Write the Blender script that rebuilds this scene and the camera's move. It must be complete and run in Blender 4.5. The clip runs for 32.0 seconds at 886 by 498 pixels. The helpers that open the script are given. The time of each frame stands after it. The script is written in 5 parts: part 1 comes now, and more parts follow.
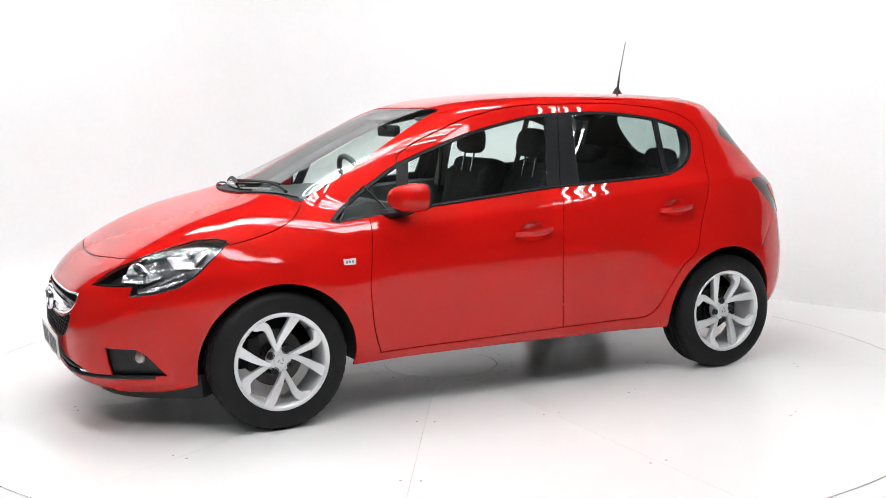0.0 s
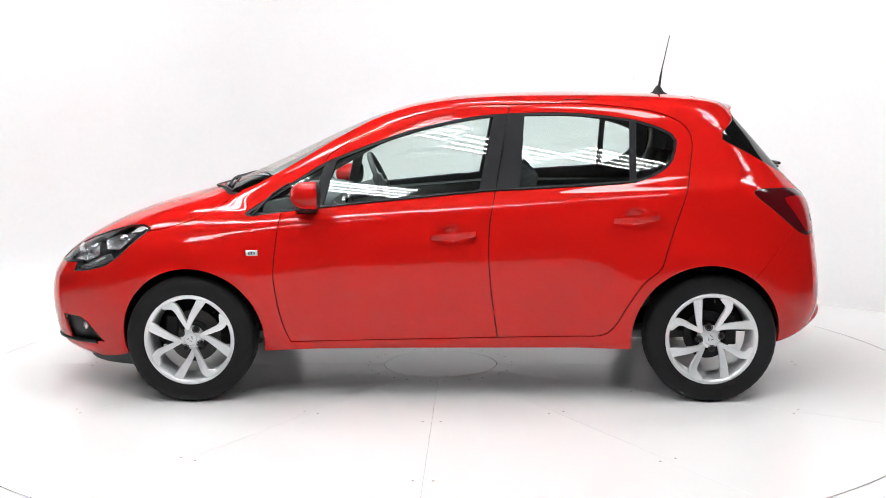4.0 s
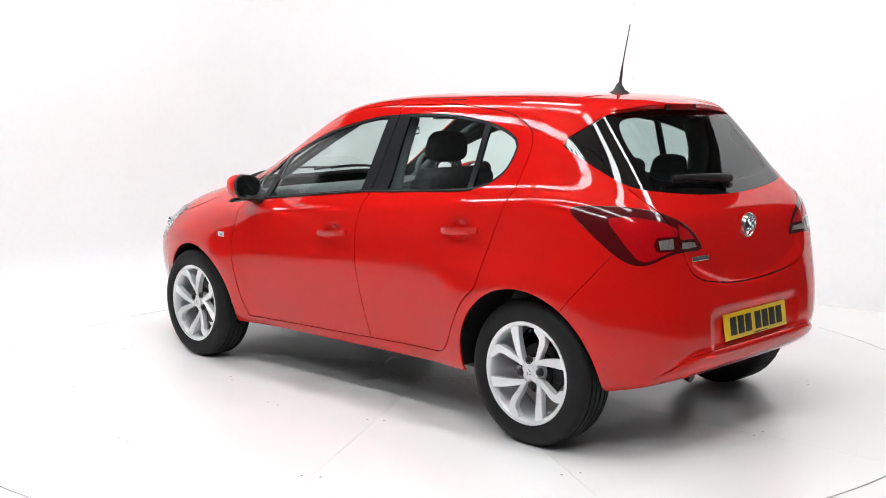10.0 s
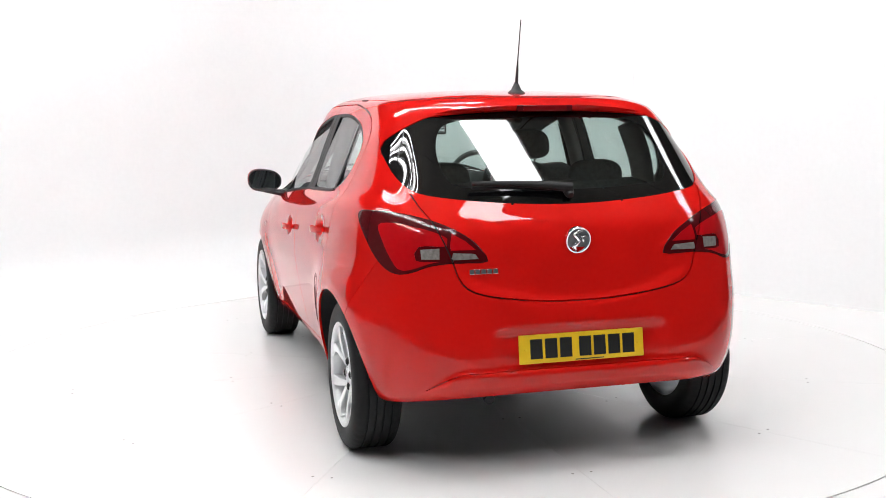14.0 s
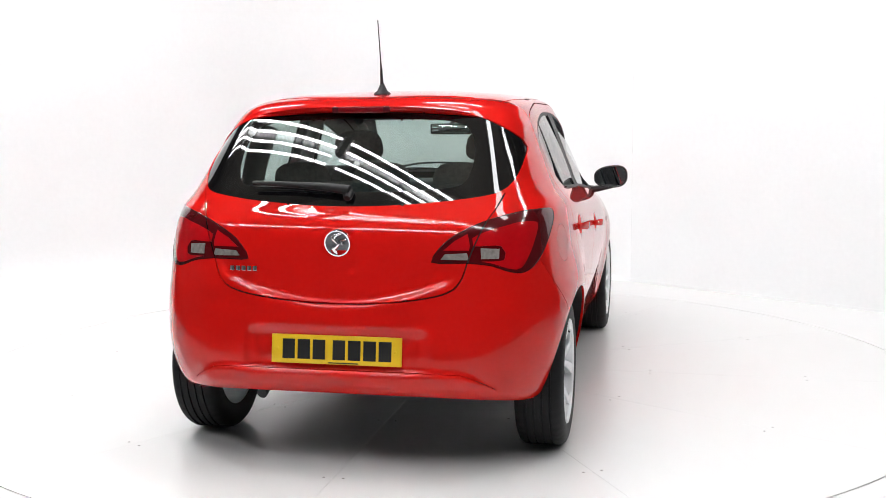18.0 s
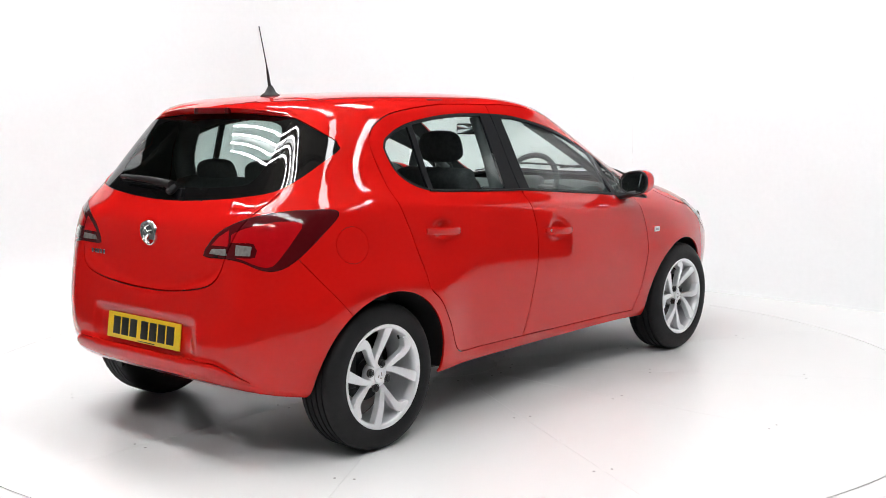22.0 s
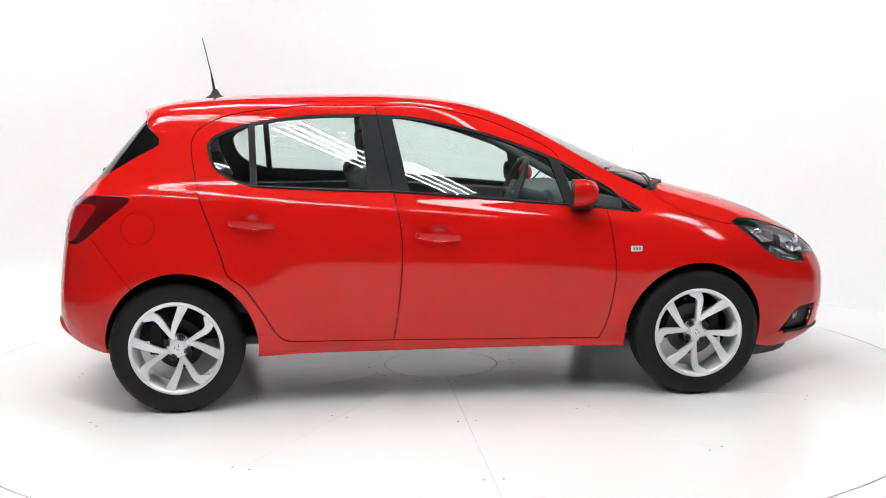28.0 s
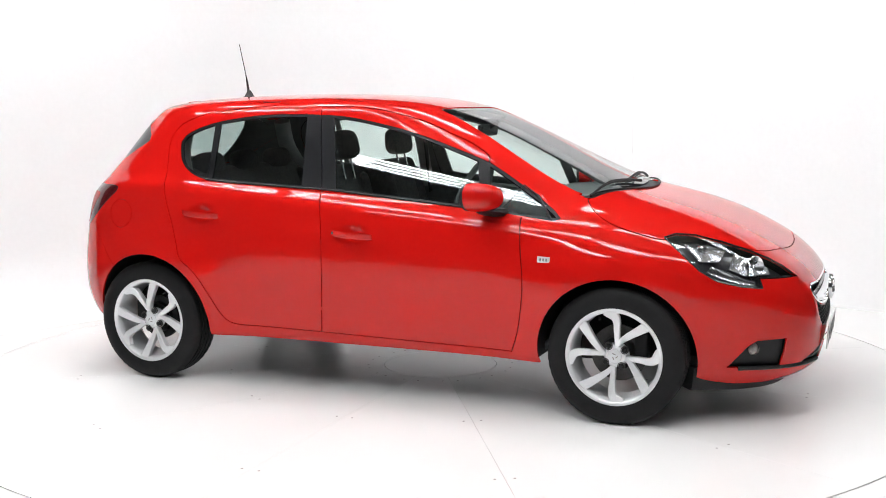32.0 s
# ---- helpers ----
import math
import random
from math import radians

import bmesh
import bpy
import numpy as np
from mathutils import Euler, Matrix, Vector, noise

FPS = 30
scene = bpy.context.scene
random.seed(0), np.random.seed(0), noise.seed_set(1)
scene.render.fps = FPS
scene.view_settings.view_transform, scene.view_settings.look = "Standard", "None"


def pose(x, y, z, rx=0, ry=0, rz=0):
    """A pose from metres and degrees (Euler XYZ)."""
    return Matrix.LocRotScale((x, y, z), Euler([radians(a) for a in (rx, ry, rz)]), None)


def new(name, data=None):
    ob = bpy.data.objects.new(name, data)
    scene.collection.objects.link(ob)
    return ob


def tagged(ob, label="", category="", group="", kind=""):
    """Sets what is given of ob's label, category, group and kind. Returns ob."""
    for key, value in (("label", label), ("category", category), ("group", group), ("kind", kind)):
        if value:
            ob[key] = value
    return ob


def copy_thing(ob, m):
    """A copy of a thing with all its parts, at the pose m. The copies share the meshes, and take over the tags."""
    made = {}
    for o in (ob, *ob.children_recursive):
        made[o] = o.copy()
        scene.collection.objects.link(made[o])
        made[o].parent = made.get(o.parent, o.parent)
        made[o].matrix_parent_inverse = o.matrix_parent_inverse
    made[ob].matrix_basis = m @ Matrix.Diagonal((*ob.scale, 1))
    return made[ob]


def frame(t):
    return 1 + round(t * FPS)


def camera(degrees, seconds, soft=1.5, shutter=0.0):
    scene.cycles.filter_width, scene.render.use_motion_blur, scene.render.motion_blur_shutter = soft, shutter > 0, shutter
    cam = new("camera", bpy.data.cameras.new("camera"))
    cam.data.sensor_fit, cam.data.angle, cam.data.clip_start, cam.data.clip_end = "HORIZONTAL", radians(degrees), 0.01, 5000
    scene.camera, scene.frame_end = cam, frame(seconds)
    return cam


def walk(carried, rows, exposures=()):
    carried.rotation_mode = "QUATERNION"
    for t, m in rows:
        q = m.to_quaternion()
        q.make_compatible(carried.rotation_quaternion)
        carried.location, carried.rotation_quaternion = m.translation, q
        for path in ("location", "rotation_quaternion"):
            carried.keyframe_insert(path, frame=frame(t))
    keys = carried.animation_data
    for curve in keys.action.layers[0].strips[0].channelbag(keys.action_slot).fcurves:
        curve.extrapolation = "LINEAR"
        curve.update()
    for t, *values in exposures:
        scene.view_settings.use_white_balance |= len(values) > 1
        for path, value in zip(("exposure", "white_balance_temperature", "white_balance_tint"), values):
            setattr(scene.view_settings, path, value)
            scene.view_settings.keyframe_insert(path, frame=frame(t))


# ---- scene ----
# ======== camera ========
cam = camera(43.80, 32.0, soft=0.9)
EYE = pose(0, -6.0165, 1.416, 90 - 7.317, 0, -0.188) @ pose(0, 0, 0, 0, 0, -0.483)
walk(cam, [(0, EYE), (32.0, EYE)])

# ======== world and light ========
world = bpy.data.worlds.new("world")
scene.world = world
world.use_nodes = True
world.node_tree.nodes["Background"].inputs[0].default_value = (0.9, 0.95, 1.0, 1)
world.node_tree.nodes["Background"].inputs[1].default_value = 0.05
scene.view_settings.exposure = 0.0


# ======== materials ========
def material(name, color, rough=0.5, metal=0.0, coat=0.0, spec=0.5):
    m = bpy.data.materials.new(name)
    m.use_nodes = True
    b = m.node_tree.nodes["Principled BSDF"]
    b.inputs["Base Color"].default_value = (*color, 1)
    b.inputs["Roughness"].default_value = rough
    b.inputs["Metallic"].default_value = metal
    b.inputs["Coat Weight"].default_value = coat
    b.inputs["Coat Roughness"].default_value = 0.012
    b.inputs["Coat IOR"].default_value = 1.44
    b.inputs["Specular IOR Level"].default_value = spec
    return m


def grain(m, scale, amount, bump=0.0, stretch=(1, 1, 1), detail=6.0, rough_swing=0.0):
    """Two scales of noise over a material's base colour, with relief."""
    nt = m.node_tree
    b = nt.nodes["Principled BSDF"]
    co = nt.nodes.new("ShaderNodeTexCoord")
    mp = nt.nodes.new("ShaderNodeMapping")
    mp.inputs["Scale"].default_value = stretch
    nt.links.new(co.outputs["Object"], mp.inputs["Vector"])
    fine = nt.nodes.new("ShaderNodeTexNoise")
    fine.inputs["Scale"].default_value, fine.inputs["Detail"].default_value = scale, detail
    wide = nt.nodes.new("ShaderNodeTexNoise")
    wide.inputs["Scale"].default_value, wide.inputs["Detail"].default_value = scale / 14, 3
    for n in (fine, wide):
        nt.links.new(mp.outputs[0], n.inputs["Vector"])
    add = nt.nodes.new("ShaderNodeMath")
    nt.links.new(fine.outputs["Fac"], add.inputs[0])
    nt.links.new(wide.outputs["Fac"], add.inputs[1])
    ramp = nt.nodes.new("ShaderNodeMapRange")
    ramp.inputs["From Min"].default_value, ramp.inputs["From Max"].default_value = 0.6, 1.4
    ramp.inputs["To Min"].default_value, ramp.inputs["To Max"].default_value = 1 - amount, 1 + amount
    nt.links.new(add.outputs[0], ramp.inputs["Value"])
    mix = nt.nodes.new("ShaderNodeVectorMath")
    mix.operation = "SCALE"
    mix.inputs[0].default_value = b.inputs["Base Color"].default_value[:3]
    nt.links.new(ramp.outputs[0], mix.inputs["Scale"])
    nt.links.new(mix.outputs[0], b.inputs["Base Color"])
    if bump:
        bp = nt.nodes.new("ShaderNodeBump")
        bp.inputs["Strength"].default_value, bp.inputs["Distance"].default_value = bump, 0.002
        nt.links.new(fine.outputs["Fac"], bp.inputs["Height"])
        nt.links.new(bp.outputs[0], b.inputs["Normal"])
    if rough_swing:
        base = b.inputs["Roughness"].default_value
        rr = nt.nodes.new("ShaderNodeMapRange")
        rr.inputs["From Min"].default_value, rr.inputs["From Max"].default_value = 0.35, 0.65
        rr.inputs["To Min"].default_value, rr.inputs["To Max"].default_value = base - rough_swing, base + rough_swing
        nt.links.new(wide.outputs["Fac"], rr.inputs["Value"])
        nt.links.new(rr.outputs[0], b.inputs["Roughness"])
    return m


def glass(name, tint, rough=0.0):
    """Thin automotive glass: clear tinted pass with a reflecting face."""
    m = bpy.data.materials.new(name)
    m.use_nodes = True
    nt = m.node_tree
    nt.nodes.remove(nt.nodes["Principled BSDF"])
    tr, gl, mx, lw, pw, mr = (nt.nodes.new(k) for k in ("ShaderNodeBsdfTransparent", "ShaderNodeBsdfGlossy", "ShaderNodeMixShader", "ShaderNodeLayerWeight", "ShaderNodeMath", "ShaderNodeMapRange"))
    tr.inputs[0].default_value = (*tint, 1)
    gl.inputs["Roughness"].default_value = rough
    lw.inputs["Blend"].default_value = 0.5
    pw.operation = "POWER"
    pw.inputs[1].default_value = 5.0
    mr.inputs["To Min"].default_value, mr.inputs["To Max"].default_value = 0.085, 1.0
    nt.links.new(lw.outputs["Facing"], pw.inputs[0])
    nt.links.new(pw.outputs[0], mr.inputs["Value"])
    nt.links.new(mr.outputs[0], mx.inputs[0])
    nt.links.new(tr.outputs[0], mx.inputs[1])
    nt.links.new(gl.outputs[0], mx.inputs[2])
    nt.links.new(mx.outputs[0], nt.nodes["Material Output"].inputs[0])
    return m


def glowing(name, color, strength):
    m = bpy.data.materials.new(name)
    m.use_nodes = True
    b = m.node_tree.nodes["Principled BSDF"]
    b.inputs["Base Color"].default_value = (*color, 1)
    b.inputs["Emission Color"].default_value = (*color, 1)
    b.inputs["Emission Strength"].default_value = strength
    return m


RED = grain(material("red_paint", (0.58, 0.0080, 0.0058), 0.45, 0.0, 1.0, 0.0), 900, 0.03)
BLACK = grain(material("black_plastic", (0.011, 0.011, 0.012), 0.5, 0, 0, 0.32), 400, 0.25, 0.15)
GLOSS = material("gloss_black", (0.008, 0.008, 0.009), 0.22, 0, 0.15, 0.4)
DARK = material("dark_void", (0.006, 0.006, 0.006), 0.8)
RUBBER = grain(material("tyre_rubber", (0.010, 0.010, 0.0105), 0.6, 0, 0, 0.22), 260, 0.3, 0.25)
ALLOY = grain(material("silver_alloy", (0.80, 0.81, 0.825), 0.34, 0.4, 0.5), 500, 0.05)
MIRROR = material("mirror_glass", (0.72, 0.76, 0.77), 0.01, 1.0)
CHROME = material("chrome", (0.85, 0.86, 0.88), 0.06, 1.0)
STEEL = grain(material("disc_steel", (0.32, 0.30, 0.29), 0.35, 0.9), 120, 0.25)
DISC = grain(material("dull_disc", (0.075, 0.072, 0.070), 0.5, 0.6), 120, 0.3)
UNDER = grain(material("underbody", (0.035, 0.034, 0.033), 0.8), 30, 0.4)
CLOTH = grain(material("seat_cloth", (0.085, 0.085, 0.09), 0.95), 700, 0.4, 0.6)
TRIM = grain(material("cabin_plastic", (0.13, 0.133, 0.138), 0.6), 500, 0.2, 0.3)
SIDEGLASS = glass("side_glass", (0.87, 0.955, 0.93))
REARGLASS = glass("privacy_glass", (0.50, 0.60, 0.575))
PALE = material("pale_badge", (0.78, 0.78, 0.78), 0.25, 0.2, 0.5)
WALLPAINT = grain(material("white_wall_paint", (0.86, 0.865, 0.87), 0.7), 30, 0.02, 0.05)
FLOORPAINT = grain(material("white_floor_paint", (0.85, 0.845, 0.84), 0.25, 0, 0.0, 0.5), 3.0, 0.008, 0.0)
TUBE = glowing("tube_glow", (0.97, 0.985, 1.0), 50.0)
PANELGLOW = glowing("panel_glow", (0.97, 0.985, 1.0), 17.0)


# ======== mesh helpers ========
def part(name, bm, mat, parent=None, label="", smooth=True, kind=""):
    me = bpy.data.meshes.new(name)
    bm.normal_update()
    bm.to_mesh(me)
    bm.free()
    for p in me.polygons:
        p.use_smooth = smooth
    for m in (mat if isinstance(mat, (list, tuple)) else [mat]):
        me.materials.append(m)
    ob = new(name, me)
    if parent is not None:
        ob.parent = parent
    if label or kind:
        tagged(ob, label=label, kind=kind)
    return ob


def thing(name, label, category, group=""):
    return tagged(new(name), label, category, group)


def sharpen(bm, degrees=35):
    """Mark the creases sharp, so that flat faces stay flat."""
    bm.normal_update()
    for e in bm.edges:
        if len(e.link_faces) == 2 and e.calc_face_angle(0) > radians(degrees):
            e.smooth = False
    return bm


def boxed(cx, cy, cz, sx, sy, sz, bevel=0.0, bm=None, turn=None):
    b = bmesh.new()
    bmesh.ops.create_cube(b, size=1, matrix=Matrix.Translation((cx, cy, cz)) @ (turn or Matrix()) @ Matrix.Diagonal((sx, sy, sz, 1)))
    if bevel:
        bmesh.ops.bevel(b, geom=b.edges[:], offset=bevel, segments=3, affect="EDGES", profile=0.6)
    sharpen(b, 50)
    if bm is None:
        return b
    join(bm, b)
    return bm


def join(bm, other):
    me = bpy.data.meshes.new("tmp")
    other.to_mesh(me)
    other.free()
    bm.from_mesh(me)
    bpy.data.meshes.remove(me)
    return bm


def lathe(profile, steps=64, axis="y", close=False):
    """Turn a profile of (radius, offset) round an axis."""
    bm = bmesh.new()
    rings = []
    for k in range(steps):
        a = 2 * math.pi * k / steps
        c, s = math.cos(a), math.sin(a)
        rings.append([bm.verts.new((r * c, o, r * s) if axis == "y" else (r * c, r * s, o)) for r, o in profile])
    n = len(profile)
    for k in range(steps):
        a, b = rings[k], rings[(k + 1) % steps]
        for i in range(n if close else n - 1):
            j = (i + 1) % n
            bm.faces.new((a[i], a[j], b[j], b[i]))
    bmesh.ops.remove_doubles(bm, verts=bm.verts[:], dist=1e-6)
    bmesh.ops.recalc_face_normals(bm, faces=bm.faces[:])
    return sharpen(bm, 40)


def tube(points, radius, sides=10, taper=None, caps=True):
    """A round bar along points; taper gives the radius at each."""
    bm = bmesh.new()
    pts = [Vector(p) for p in points]
    last = None
    rings = []
    for i, p in enumerate(pts):
        d = (pts[min(i + 1, len(pts) - 1)] - pts[max(i - 1, 0)]).normalized()
        ref = Vector((0, 0, 1)) if abs(d.z) < 0.9 else Vector((1, 0, 0))
        if last is not None:
            ref = last
        u = (ref - d * ref.dot(d)).normalized()
        last = u
        v = d.cross(u)
        r = taper[i] if taper else radius
        rings.append([bm.verts.new(p + (u * math.cos(a) + v * math.sin(a)) * r) for a in (2 * math.pi * k / sides for k in range(sides))])
    for a, b in zip(rings, rings[1:]):
        for k in range(sides):
            bm.faces.new((a[k], a[(k + 1) % sides], b[(k + 1) % sides], b[k]))
    if caps:
        bm.faces.new(rings[0][::-1])
        bm.faces.new(rings[-1])
    return sharpen(bm, 50)


def spline(keys, n):
    """n points on a smooth curve through the keys."""
    k = [Vector(p) for p in keys]
    out = []
    for i in range(n):
        u = i / (n - 1) * (len(k) - 1)
        j = min(int(u), len(k) - 2)
        f = u - j
        p0, p1, p2, p3 = k[max(j - 1, 0)], k[j], k[j + 1], k[min(j + 2, len(k) - 1)]
        out.append(0.5 * ((2 * p1) + (p2 - p0) * f + (2 * p0 - 5 * p1 + 4 * p2 - p3) * f * f + (3 * p1 - p0 - 3 * p2 + p3) * f ** 3))
    return out


def curve1(xs, ys):
    """A smooth monotone curve through points (x, y), as a function."""
    xs, ys = np.array(xs, float), np.array(ys, float)
    d = np.diff(ys) / np.diff(xs)
    m = np.zeros_like(ys)
    m[0], m[-1] = d[0], d[-1]
    for i in range(1, len(xs) - 1):
        if d[i - 1] * d[i] > 0:
            w1, w2 = 2 * (xs[i + 1] - xs[i]) + xs[i] - xs[i - 1], xs[i + 1] - xs[i] + 2 * (xs[i] - xs[i - 1])
            m[i] = (w1 + w2) / (w1 / d[i - 1] + w2 / d[i])
    def f(x):
        x = min(max(x, xs[0]), xs[-1])
        i = min(int(np.searchsorted(xs, x, "right")) - 1, len(xs) - 2)
        h = xs[i + 1] - xs[i]
        t = (x - xs[i]) / h
        return float((2 * t**3 - 3 * t**2 + 1) * ys[i] + (t**3 - 2 * t**2 + t) * h * m[i] + (-2 * t**3 + 3 * t**2) * ys[i + 1] + (t**3 - t**2) * h * m[i + 1])
    return f


def fair(xs, ys, sigma=0.42):
    """The same, faired: its bends are spread out, so that reflections run smoothly over it."""
    f = curve1(xs, ys)
    n = 60 * (len(xs) - 1)
    u = np.linspace(xs[0], xs[-1], n + 1)
    v = np.array([f(x) for x in u])
    pad = 90
    v = np.r_[2 * v[0] - v[pad:0:-1], v, 2 * v[-1] - v[-2:-pad - 2:-1]]
    k = np.exp(-0.5 * (np.arange(-pad, pad + 1) / (60 * sigma)) ** 2)
    v = np.convolve(v, k / k.sum(), "valid")
    step = (xs[-1] - xs[0]) / n
    def g(x):
        p = min(max((x - xs[0]) / step, 0), n - 1e-6)
        i = int(p)
        return float(v[i] + (v[i + 1] - v[i]) * (p - i))
    return g


# ======== the studio ========
def arc_sheet(path, height, coves):
    """A wall along a plan path, with a cove at its foot whose radius is given point by point."""
    bm = bmesh.new()
    cols = []
    for i, p in enumerate(path):
        a, b = Vector(path[max(i - 1, 0)]), Vector(path[min(i + 1, len(path) - 1)])
        d = (b - a).normalized()
        inward = Vector((d.y, -d.x))
        r = coves if isinstance(coves, (int, float)) else coves[i]
        prof = [(r - r * math.sin(radians(9 * k)), r - r * math.cos(radians(9 * k))) for k in range(11)] if r else [(0, 0)] * 11
        prof += [(0, height * 0.5), (0, height)]
        cols.append([bm.verts.new((p[0] + inward.x * o, p[1] + inward.y * o, z)) for o, z in prof])
    for a, b in zip(cols, cols[1:]):
        for i in range(len(a) - 1):
            bm.faces.new((a[i], b[i], b[i + 1], a[i + 1]))
    bmesh.ops.remove_doubles(bm, verts=bm.verts[:], dist=1e-5)
    bmesh.ops.recalc_face_normals(bm, faces=bm.faces[:])
    return bm


RING = 2.585
APRON = 4.4
def floor_sheet():
    bm = bmesh.new()
    n = 160
    rings = [[bm.verts.new((r * math.cos(2 * math.pi * k / n), r * math.sin(2 * math.pi * k / n), z)) for k in range(n)] for r, z in ((RING + 0.004, -0.06), (RING + 0.004, 0.0), (APRON, 0.0))]
    for a, b in zip(rings, rings[1:]):
        for k in range(n):
            j = (k + 1) % n
            bm.faces.new((a[k], b[k], b[j], a[j]))
    bmesh.ops.recalc_face_normals(bm, faces=bm.faces[:])
    return bm


tagged(part("floor", floor_sheet(), FLOORPAINT, smooth=False), "glossy white painted studio floor", "floor", kind="structure")
tagged(part("pit", lathe([(0, -0.062), (RING + 0.03, -0.062), (RING + 0.03, -0.01)], 96, "z"), DARK), "dark gap round the turntable", "floor", kind="structure")

# unseen outer floor, added dark to cut bounce and darken the flank reflections
OUTERFLOOR = grain(material("dark_outer_floor", (0.13, 0.128, 0.125), 0.6), 9, 0.25)
tagged(part("floor_far", lathe([(APRON, -0.004), (16.0, -0.004)], 120, "z"), OUTERFLOOR), "dark bare concrete floor round the white studio floor", "floor", kind="structure")

# the turntable: sectors with fine joints, a ring of screws, a hub plate
table = thing("turntable", "round white painted steel turntable set flush into the floor", "turntable")
SECTORS = 12
HUB = 0.31


def sector(k):
    bm = bmesh.new()
    gap = 0.0006
    n = 14
    a0, a1 = 2 * math.pi * k / SECTORS, 2 * math.pi * (k + 1) / SECTORS
    rows = []
    for r in (HUB + 0.004, 0.9, 1.7, RING - 0.004):
        d = gap / r
        rows.append([(r * math.cos(a), r * math.sin(a)) for a in (a0 + d + (a1 - a0 - 2 * d) * i / n for i in range(n + 1))])
    top = [[bm.verts.new((x, y, 0.0)) for x, y in row] for row in rows]
    for a, b in zip(top, top[1:]):
        for i in range(n):
            bm.faces.new((a[i], b[i], b[i + 1], a[i + 1]))
    edge = [e for e in bm.edges if e.is_boundary]
    got = bmesh.ops.extrude_edge_only(bm, edges=edge)
    for v in got["geom"]:
        if isinstance(v, bmesh.types.BMVert):
            v.co.z = -0.02
    bmesh.ops.recalc_face_normals(bm, faces=bm.faces[:])
    return bm


for k in range(SECTORS):
    part("deck_sector", sector(k), FLOORPAINT, table, smooth=False)
part("hub_plate", lathe([(0, 0.0), (HUB, 0.0), (HUB, -0.02)], 48, "z"), FLOORPAINT, table)
part("under_plate", lathe([(0, -0.021), (RING - 0.01, -0.021), (RING - 0.01, -0.045), (0, -0.045)], 96, "z"), DARK, table)
SCREW = material("worn_screw", (0.30, 0.29, 0.28), 0.5, 0.6)
first_screw = None
for k in range(SECTORS):
    for r, off in ((0.40, 0.10), (0.40, -0.10), (1.15, 0.035), (1.15, -0.035), (1.95, 0.02), (1.95, -0.02)):
        a = 2 * math.pi * k / SECTORS + off
        if first_screw is None:
            o = first_screw = part("deck_screw", lathe([(0, 0.0012), (0.005, 0.001), (0.006, 0)], 10, "z"), SCREW, table, "small worn countersunk screw")
        else:
            o = new("deck_screw", first_screw.data)
            o.parent = table
        o.matrix_basis = pose(r * math.cos(a), r * math.sin(a), 0.0)

# walls: a sharp foot on the right, coved on the left and round the far corner
HIGH = 6.0
WALLTOP = 2.75
tagged(part("wall_east", arc_sheet([(1.556, 2.845), (4.05, 0.351)], WALLTOP, 0), WALLPAINT, smooth=False), "plain white studio wall meeting the floor in a thin line", "wall", kind="structure")
bend = [(-3.75, 0.65), (-1.7, 2.70)] + [(2.2 * math.cos(radians(a)), 1.289 + 2.2 * math.sin(radians(a))) for a in np.linspace(135, 45, 19)]
tagged(part("wall_west", arc_sheet(bend, WALLTOP, [0.5, 0.5] + [0.5 * min(1, max(0.0, (a - 45) / 40)) for a in np.linspace(135, 45, 19)]), WALLPAINT), "seamless white studio wall with a coved foot", "wall", kind="structure")
GREYWALL = grain(material("dim_warehouse_wall", (0.10, 0.10, 0.102), 0.8), 6, 0.2)
tagged(part("wall_south", arc_sheet([(-9.0, 1.0), (-9.0, 6.0), (9.0, 6.0), (9.0, -11.0), (-9.0, -11.0), (-9.0, -6.0)], HIGH, 0), GREYWALL, smooth=False), "dim grey warehouse wall round the studio", "wall", kind="structure")
# unseen stretch of wall, added paler as a reflector for the left flank
PALEWALL = grain(material("pale_outer_wall", (0.22, 0.22, 0.22), 0.8), 6, 0.1)
tagged(part("wall_far_west", arc_sheet([(-9.0, -6.0), (-9.0, 1.0)], HIGH, 0), PALEWALL, smooth=False), "pale painted warehouse wall beside the studio", "wall", kind="structure")
ROOFING = grain(material("dim_roof_sheet", (0.16, 0.145, 0.12), 0.7), 5, 0.25)
roof = bmesh.new()
for k in range(60):
    y = -11.2 + 0.28 * k
    boxed(0, y, HIGH + 0.02 + (0.02 if k % 2 else 0), 19, 0.28, 0.03, 0, roof)
for k in range(7):
    boxed(0, -10.5 + 2.4 * k, HIGH - 0.12, 19, 0.08, 0.2, 0, roof)
tagged(part("ceiling", roof, ROOFING, smooth=False), "dim corrugated warehouse roof with steel purlins", "ceiling", kind="structure")

# fittings of four bare tubes each, hung from the roof, and one closed panel
WHITEMETAL = material("white_enamel", (0.8, 0.8, 0.8), 0.4)
HANG = 4.0


def hangers(f):
    for x in (-0.5, 0.5):
        part("hanger", tube([(x, 0, 0.06), (x, 0, HIGH - HANG + 0.05)], 0.006, 6), BLACK, f)


def fitting():
    f = thing("tube_light", "white hanging ceiling light with four bare fluorescent tubes", "ceiling light", "studio ceiling lights")
    part("spine", boxed(0, 0, 0.075, 1.52, 0.07, 0.04, 0.008), WHITEMETAL, f)
    for x in (-0.74, 0.74):
        part("end_bar", boxed(x, 0, 0.04, 0.03, 0.42, 0.05, 0.006), WHITEMETAL, f)
    for k in range(4):
        part("fluorescent_tube", tube([(-0.725, -0.18 + 0.12 * k, 0), (0.725, -0.18 + 0.12 * k, 0)], 0.014, 10), TUBE, f, "glowing fluorescent tube")
    hangers(f)
    return f


